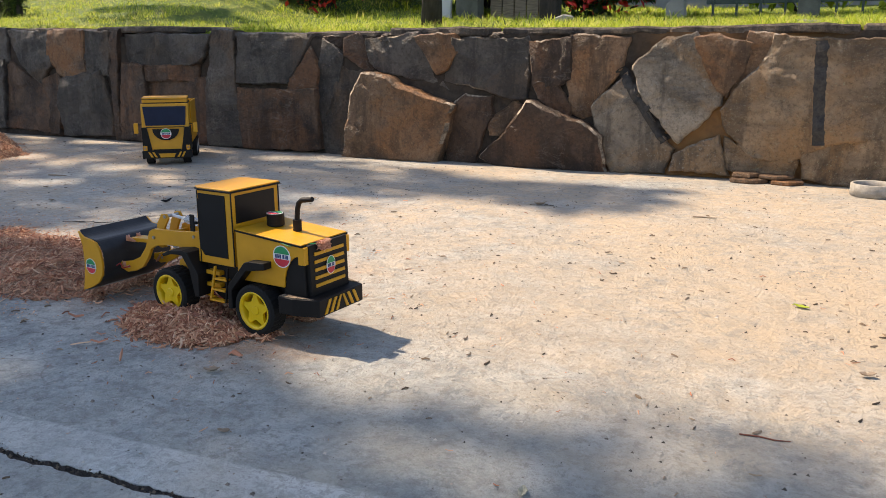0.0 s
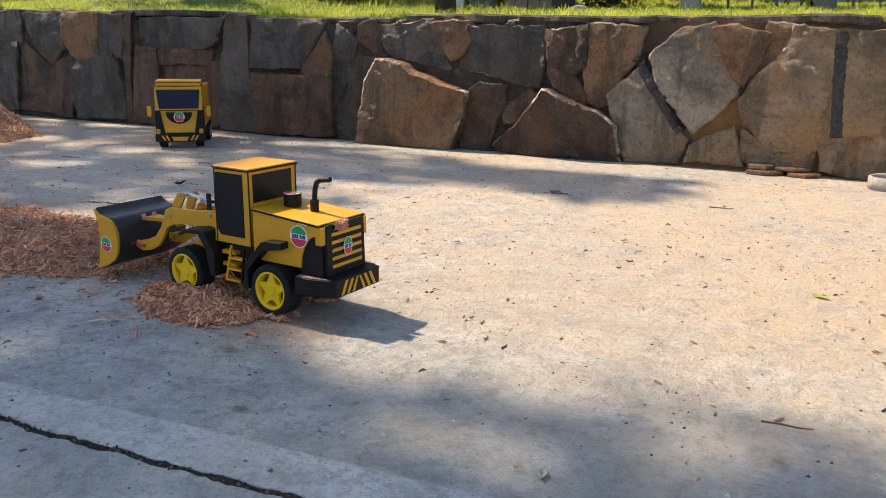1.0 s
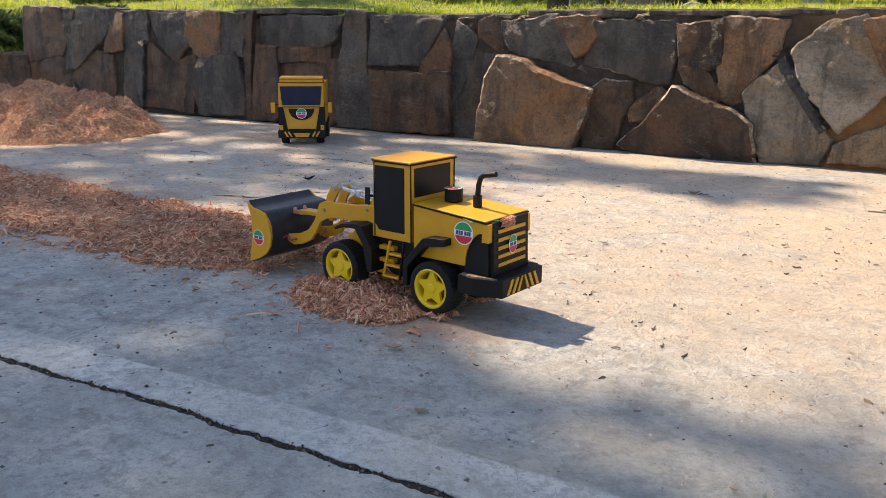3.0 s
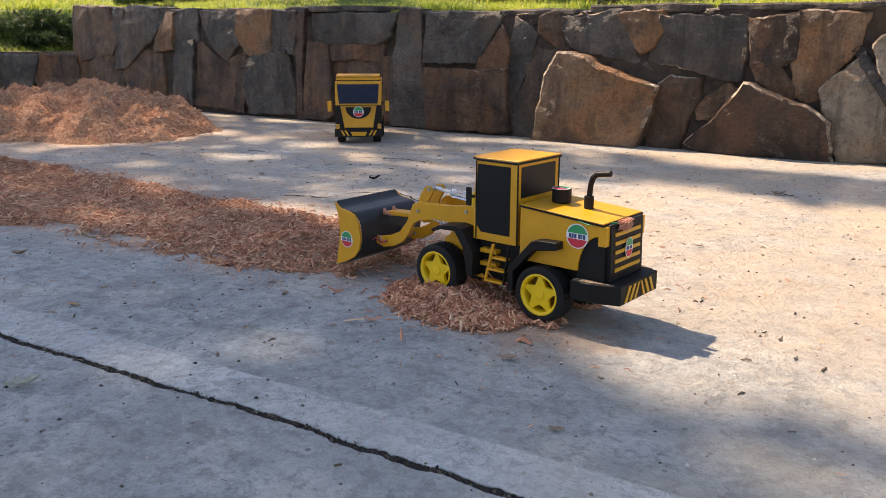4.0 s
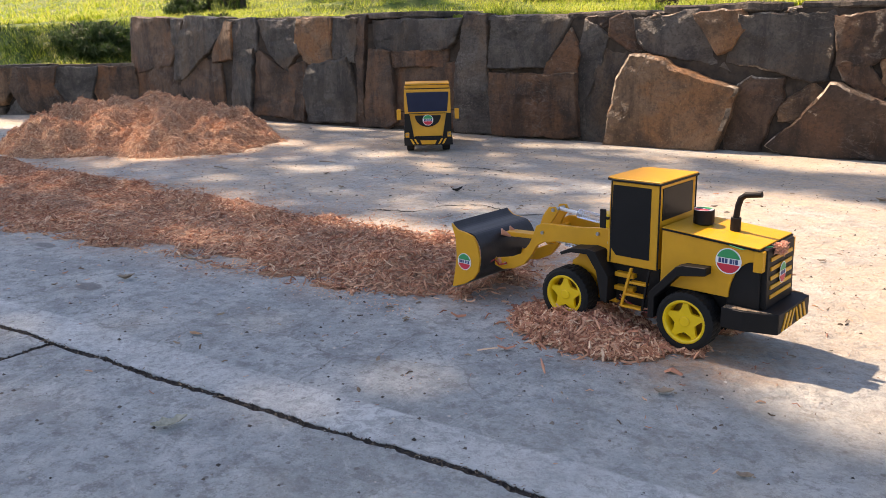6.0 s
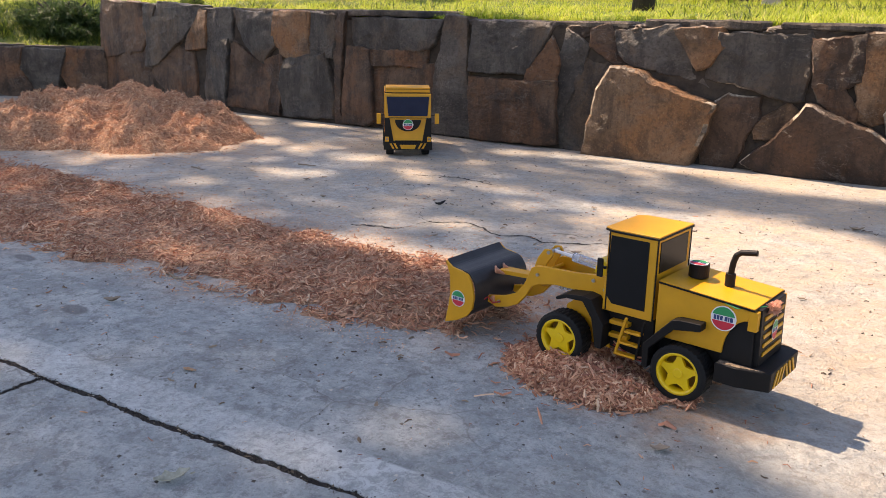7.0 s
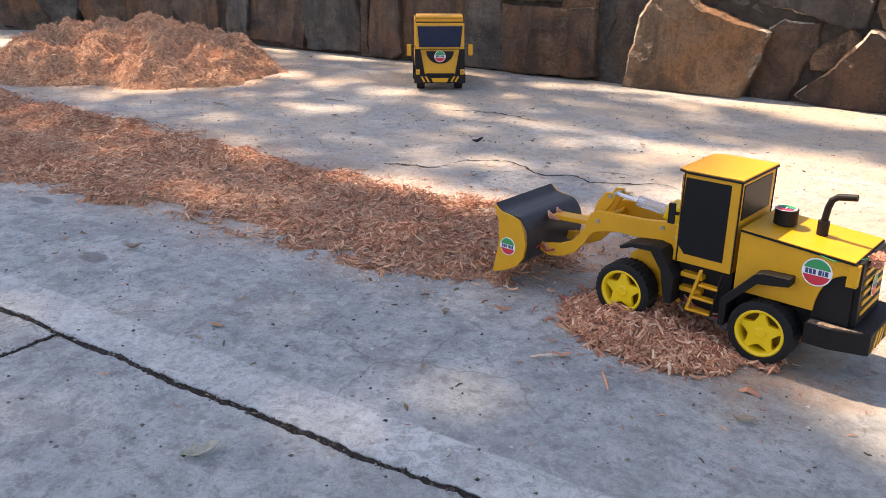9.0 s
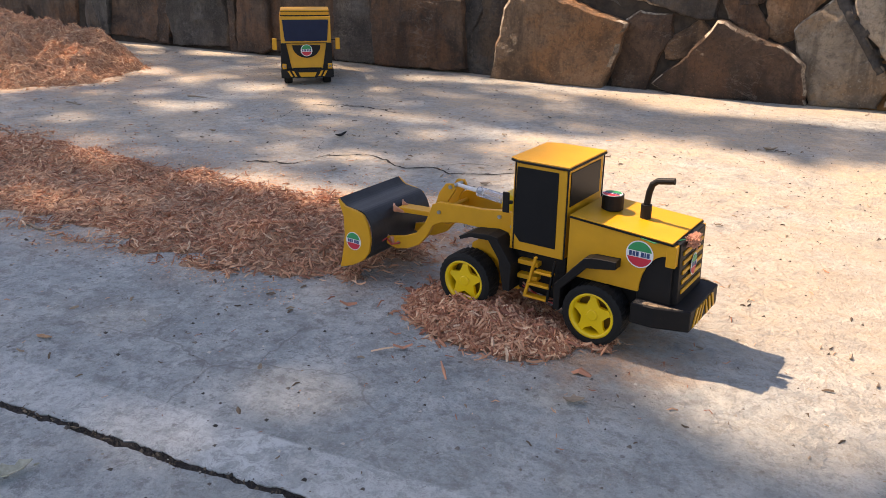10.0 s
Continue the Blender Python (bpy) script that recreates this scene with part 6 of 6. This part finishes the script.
# lift arms, crank, syringes and links
ARM = [(0.102, 0.084), (0.102, 0.106), (0.110, 0.115), (0.124, 0.1155), (0.150, 0.112), (0.185, 0.1105), (0.208, 0.1095), (0.217, 0.105), (0.222, 0.092), (0.228, 0.080), (0.240, 0.066), (0.258, 0.058), (0.283, 0.053), (0.284, 0.044), (0.270, 0.040), (0.252, 0.044), (0.236, 0.052), (0.224, 0.066), (0.216, 0.080), (0.205, 0.086), (0.180, 0.0905), (0.155, 0.0905), (0.135, 0.092), (0.126, 0.088), (0.116, 0.082)]
for s in (1, -1):
    bm = bmesh.new()
    prism(bm, ARM, *sorted((s * 0.0262, s * 0.0315)), "y", 0.0005)
    arm = part("lift_arm", bm, YELLOW, loader)
    for x, z in ((0.112, 0.100), (0.128, 0.108), (0.207, 0.098), (0.265, 0.049)):
        bm = bmesh.new()
        tube(bm, [(x, s * 0.0255, z), (x, s * 0.0335, z)], 0.0022, 8)
        part("bolt", bm, STEEL, arm)
    bm = bmesh.new()
    tube(bm, [(0.146, s * 0.021, 0.086), (0.178, s * 0.021, 0.0875)], 0.0045, 12)
    lower = part("lift_syringe", bm, CLEAR, loader, "clear plastic syringe used as a hydraulic ram")
    bm = bmesh.new()
    tube(bm, [(0.176, s * 0.021, 0.0875), (0.206, s * 0.021, 0.0885)], 0.0022, 8)
    part("plunger", bm, WHITE, lower)
    bm = bmesh.new()
    tube(bm, [(0.199, s * 0.019, 0.088), (0.208, s * 0.019, 0.086)], 0.0055, 8)
    part("knuckle", bm, YELLOW, loader)
    bm = bmesh.new()
    for k in range(5):
        tube(bm, [(0.266 + 0.002 * k, s * 0.022, 0.052 - 0.0022 * k), (0.275 - 0.001 * k, s * 0.0335, 0.054 - 0.0018 * k), (0.287, s * 0.027, 0.043 + 0.003 * k)], 0.0013, 6)
    part("wire_binding", bm, COPPER, loader)
for s in (1, -1):
    bm = bmesh.new()
    tube(bm, [(0.262, s * 0.0330, 0.0500), (0.272, s * 0.0365, 0.0465), (0.281, s * 0.0345, 0.0520), (0.2855, s * 0.0400, 0.0480)], 0.0011, 6)
    part("red_lead", bm, REDWIRE, loader)
bm = bmesh.new()
tube(bm, [(0.207, -0.031, 0.098), (0.207, 0.031, 0.098)], 0.003, 10)
part("cross_tube", bm, YELLOW, loader)
for s in (1, -1):
    bm = bmesh.new()
    prism(bm, [(0.212, 0.092), (0.207, 0.107), (0.198, 0.121), (0.202, 0.1275), (0.211, 0.1265), (0.220, 0.114), (0.229, 0.088), (0.226, 0.080)], *sorted((s * 0.010, s * 0.0135)), "y", 0.0004)
    part("crank", bm, YELLOW, loader)
bm = bmesh.new()
tube(bm, [(0.204, -0.015, 0.1235), (0.204, 0.015, 0.1235)], 0.0024, 8)
part("crank_pin", bm, STEEL, loader)
bm = bmesh.new()
tube(bm, [(0.128, 0, 0.116), (0.175, 0, 0.1207)], 0.0058, 14)
ram = part("tilt_syringe", bm, CLEAR, loader, "clear plastic syringe used as a hydraulic ram")
bm = bmesh.new()
tube(bm, [(0.168, 0, 0.1200), (0.204, 0, 0.1235)], 0.0024, 8)
part("plunger", bm, WHITE, ram)
bm = bmesh.new()
box(bm, (0.117, -0.011, 0.108), (0.138, 0.011, 0.127), 0.001, Matrix.Translation((0.128, 0, 0.117)) @ Matrix.Rotation(radians(-15), 4, "Y") @ Matrix.Translation((-0.128, 0, -0.117)))
part("syringe_clamp", bm, RIM, loader)
bm = bmesh.new()
prism(bm, [(0.222, 0.0825), (0.281, 0.0790), (0.284, 0.0815), (0.281, 0.0850), (0.222, 0.0880)], -0.006, 0.012, "y", 0.0006)
part("tilt_link", bm, YELLOW, loader)
for y in (-0.006, 0.012):
    bm = bmesh.new()
    for k in range(4):
        tube(bm, [(0.272 + 0.002 * k, y, 0.080), (0.279, y + 0.009, 0.089 - 0.002 * k), (0.289, y - 0.003, 0.079 + 0.0025 * k)], 0.0014, 6)
    part("wire_binding", bm, COPPER, loader)

# bucket: curved black shell between yellow cheek plates
BW = 0.057


def tipped(line):
    """Sets an outline of the bucket down to its working position."""
    return [(0.333 - (0.351 - x) * 0.81, 0.0015 + z * 0.90) for x, z in line]


shell_in = tipped([(0.349, 0.106), (0.338, 0.0975), (0.322, 0.0950), (0.307, 0.0930), (0.2955, 0.081), (0.292, 0.067), (0.293, 0.052), (0.299, 0.040), (0.312, 0.029), (0.330, 0.020), (0.347, 0.0125)])
def rounded(line, k=4):
    """A smooth curve through a line of points."""
    out = []
    for i in range(len(line) - 1):
        a, p, q, z = line[max(0, i - 1)], line[i], line[i + 1], line[min(len(line) - 1, i + 2)]
        for j in range(k):
            t = j / k
            out.append(tuple(0.5 * (2 * p[m] + (q[m] - a[m]) * t + (2 * a[m] - 5 * p[m] + 4 * q[m] - z[m]) * t * t + (3 * p[m] - a[m] - 3 * q[m] + z[m]) * t ** 3) for m in (0, 1)))
    return out + [line[-1]]


shell_out = [(x + dx, z + dz) for (x, z), (dx, dz) in zip(shell_in, ((0.001, 0.002), (0.0, 0.002), (-0.001, 0.002), (-0.0016, 0.0014), (-0.002, 0.001), (-0.002, 0), (-0.002, -0.0006), (-0.0016, -0.0014), (-0.001, -0.002), (-0.001, -0.002), (0.001, -0.002)))]
bm = bmesh.new()
prism(bm, rounded(shell_in) + rounded(shell_out)[::-1], -BW, BW)
bucket = part("bucket", bm, BUCKETBLACK, loader, "scuffed black curved bucket shell")
for s in (1, -1):
    bm = bmesh.new()
    prism(bm, tipped([(0.351, 0.107), (0.338, 0.0990), (0.318, 0.0965), (0.304, 0.0925), (0.296, 0.080), (0.2915, 0.060), (0.295, 0.042), (0.306, 0.029), (0.325, 0.019), (0.351, 0.0105), (0.3445, 0.036), (0.3405, 0.060), (0.3415, 0.085)]), *sorted((s * BW, s * (BW + 0.0035))), "y", 0.0005)
    part("cheek_plate", bm, YELLOW, bucket)
    face = Matrix(((-s, 0, 0, 0), (0, 0, s, 0), (0, 1, 0, 0), (0, 0, 0, 1)))
    sticker(bucket, Matrix.Translation((0.3104, s * (BW + 0.0036), 0.0496)) @ face, 0.0112)
bm = bmesh.new()
prism(bm, tipped([(0.345, 0.0095), (0.357, 0.0085), (0.357, 0.0100), (0.345, 0.0125)]), -BW, BW)
part("cutting_edge", bm, STEEL, bucket)

# stack, cap and wires on the bonnet
bm = bmesh.new()
tube(bm, [(-0.020, -0.004, 0.124), (-0.020, -0.004, 0.1405)], 0.0055, 16)
tube(bm, [(-0.020, -0.004, 0.1400), (-0.0215, -0.004, 0.154), (-0.0240, -0.004, 0.162), (-0.029, -0.004, 0.166), (-0.046, -0.004, 0.1685)], 0.0033, 12)
part("exhaust_pipe", bm, BLACK, loader, smooth=False)
bm = bmesh.new()
tube(bm, [(0.016, -0.004, 0.1285), (0.016, -0.004, 0.1300), (0.016, -0.004, 0.1450)], [0.0090, 0.0112, 0.0112], 24)
filler = part("filler_cap", bm, BLACK, loader)
sticker(filler, Matrix.Translation((0.017, -0.004, 0.1451)) @ Matrix.Rotation(radians(180), 4, "Z"), 0.0105)
bm = bmesh.new()
r2 = random.Random(4)
for _ in range(110):
    p = [(-0.0765 + r2.gauss(0, 0.0026), 0.013 + r2.uniform(-0.010, 0.010), 0.1195 + r2.uniform(-0.006, 0.006)) for _ in range(3)]
    tube(bm, p, 0.0006, 4)
part("copper_bundle", bm, COPPER, loader, "frayed bundle of bare copper wire")
bm = bmesh.new()
tube(bm, [(-0.035, SIDE + 0.0015, 0.1225), (-0.048, SIDE + 0.002, 0.1200), (-0.060, SIDE - 0.001, 0.1225), (-0.070, 0.02, 0.121)], 0.0007, 5)
part("green_wire", bm, GREENWIRE, loader)


# ---- toy tipper truck ----
truck = empty("toy_truck", pose(-1.918, 2.090, 0, 0, 0, -51.5), "yellow and black home-made toy tipper truck by the stone wall", "toy truck")
# local +x runs forward to its nose, +y to its left
HW = 0.071
SILVER = (RUBBER, STEEL)
for x in (-0.045, -0.215, -0.285):
    for s in (1, -1):
        wheel(truck, x, s * (0.056 if x > -0.1 else 0.066), s, SILVER, 0.0310, 0.024)
bm = bmesh.new()
box(bm, (-0.33, -0.035, 0.032), (-0.01, 0.035, 0.050), 0.001)
part("chassis", bm, BLACK, truck)
bm = bmesh.new()
prism(bm, [(-0.090, 0.050), (-0.090, 0.191), (-0.012, 0.191), (-0.006, 0.130), (0.0, 0.048)], -HW, HW, "y", 0.0008)
tcab = part("cab", bm, YELLOW, truck)
bm = bmesh.new()
prism(bm, [(-0.060, 0.124), (0.060, 0.124), (0.065, 0.183), (-0.065, 0.183)], -0.020, -0.0045, "x", 0.0004)
part("windscreen", bm, BLUEGLASS, tcab, "dark blue windscreen")
# black side wings with the yellow nose panel between
bm = bmesh.new()
prism(bm, [(-HW - 0.004, 0.022), (HW + 0.004, 0.022), (HW + 0.004, 0.046), (-HW - 0.004, 0.046)], -0.020, 0.008, "x", 0.0008)
tb = part("bumper", bm, BLACK, truck)
for s in (1, -1):
    bm = bmesh.new()
    prism(bm, [(s * 0.044, 0.046), (s * 0.0722, 0.046), (s * 0.0722, 0.119), (s * 0.057, 0.119)][::s], -0.070, 0.0028, "x", 0.0004)
    part("wing_panel", bm, BLACK, tcab)
    for k in range(2):
        bm = bmesh.new()
        y = s * (0.030 + 0.012 * k)
        prism(bm, [(y, 0.026), (y + s * 0.006, 0.026), (y + s * 0.015, 0.042), (y + s * 0.009, 0.042)][::s], 0.0078, 0.0092, "x")
        part("chevron", bm, YELLOW, tb)
    bm = bmesh.new()
    box(bm, (-0.004, min(s * 0.059, s * 0.0705), 0.047), (0.0075, max(s * 0.059, s * 0.0705), 0.062), 0.0008)
    lamp = part("headlight", bm, YELLOW, truck)
    bm = bmesh.new()
    tube(bm, [(0.0072, s * 0.065, 0.055), (0.0082, s * 0.065, 0.055)], 0.0034, 12)
    part("lens", bm, GREYWOOD, lamp)
    bm = bmesh.new()
    box(bm, (-0.014, min(s * 0.083, s * 0.096), 0.100), (-0.007, max(s * 0.083, s * 0.096), 0.132), 0.001)
    mirror = part("mirror", bm, YELLOW, truck)
    bm = bmesh.new()
    tube(bm, [(-0.011, s * 0.070, 0.127), (-0.011, s * 0.084, 0.127)], 0.0013, 6)
    part("bracket", bm, BLACK, mirror)
bm = bmesh.new()
prism(bm, [(-0.020, 0.025), (0.020, 0.025), (0.026, 0.0375), (-0.026, 0.0375)], 0.0078, 0.0092, "x")
part("plate", bm, YELLOW, tb)
bm = bmesh.new()
prism(bm, [(-0.041, 0.046), (0.041, 0.046), (0.041, 0.050), (-0.041, 0.050)], -0.001, 0.0029, "x")
part("lower_trim", bm, BLACK, tcab)
bm = bmesh.new()
half = [(0.040 * math.cos(a), 0.113 + 0.035 * math.sin(a)) for a in (math.pi + math.pi * k / 16 for k in range(17))]
prism(bm, half, -0.004, 0.0022, "x")
part("grille", bm, BLACK, tcab)
sticker(tcab, Matrix.Translation((0.0024, 0, 0.099)) @ Matrix(((0, 0, 1, 0), (1, 0, 0, 0), (0, 1, 0, 0), (0, 0, 0, 1))), 0.0165)
# tipper body with its hood over the cab
bm = bmesh.new()
box(bm, (-0.335, -HW - 0.002, 0.062), (-0.094, HW + 0.002, 0.068), 0.0006)
for s in (1, -1):
    y0, y1 = sorted((s * (HW - 0.002), s * (HW + 0.002)))
    prism(bm, [(-0.335, 0.062), (-0.094, 0.062), (-0.094, 0.192), (-0.335, 0.188)], y0, y1)
box(bm, (-0.098, -HW - 0.001, 0.062), (-0.094, HW + 0.001, 0.1935), 0.0006)
box(bm, (-0.339, -HW - 0.001, 0.062), (-0.335, HW + 0.001, 0.187), 0.0006)
part("tipper_body", bm, YELLOW, truck)
bm = bmesh.new()
prism(bm, [(-0.098, 0.196), (-0.030, 0.1925), (-0.030, 0.2085), (-0.098, 0.2115)], -HW + 0.003, HW - 0.003, "y", 0.0006)
hood = part("tipper_hood", bm, YELLOW, truck)
# black strip in place of the shadow line under the hood
bm = bmesh.new()
prism(bm, [(-0.097, 0.1905), (-0.0288, 0.1905), (-0.0288, 0.1940), (-0.097, 0.1975)], -HW + 0.0012, HW - 0.0012)
part("hood_gap", bm, BLACK, hood)
# black line below the windscreen: trim, with its shadow line built in
bm = bmesh.new()
box(bm, (-0.012, -0.0585, 0.1185), (0.0012, 0.0585, 0.1200))
part("bonnet_line", bm, BLACK, tcab)
bm = bmesh.new()
prism(bm, [(-0.099, 0.2055), (-0.0292, 0.2030), (-0.0292, 0.2045), (-0.099, 0.2072)], -HW + 0.0022, HW - 0.0022)
part("hood_line", bm, BLACK, hood)
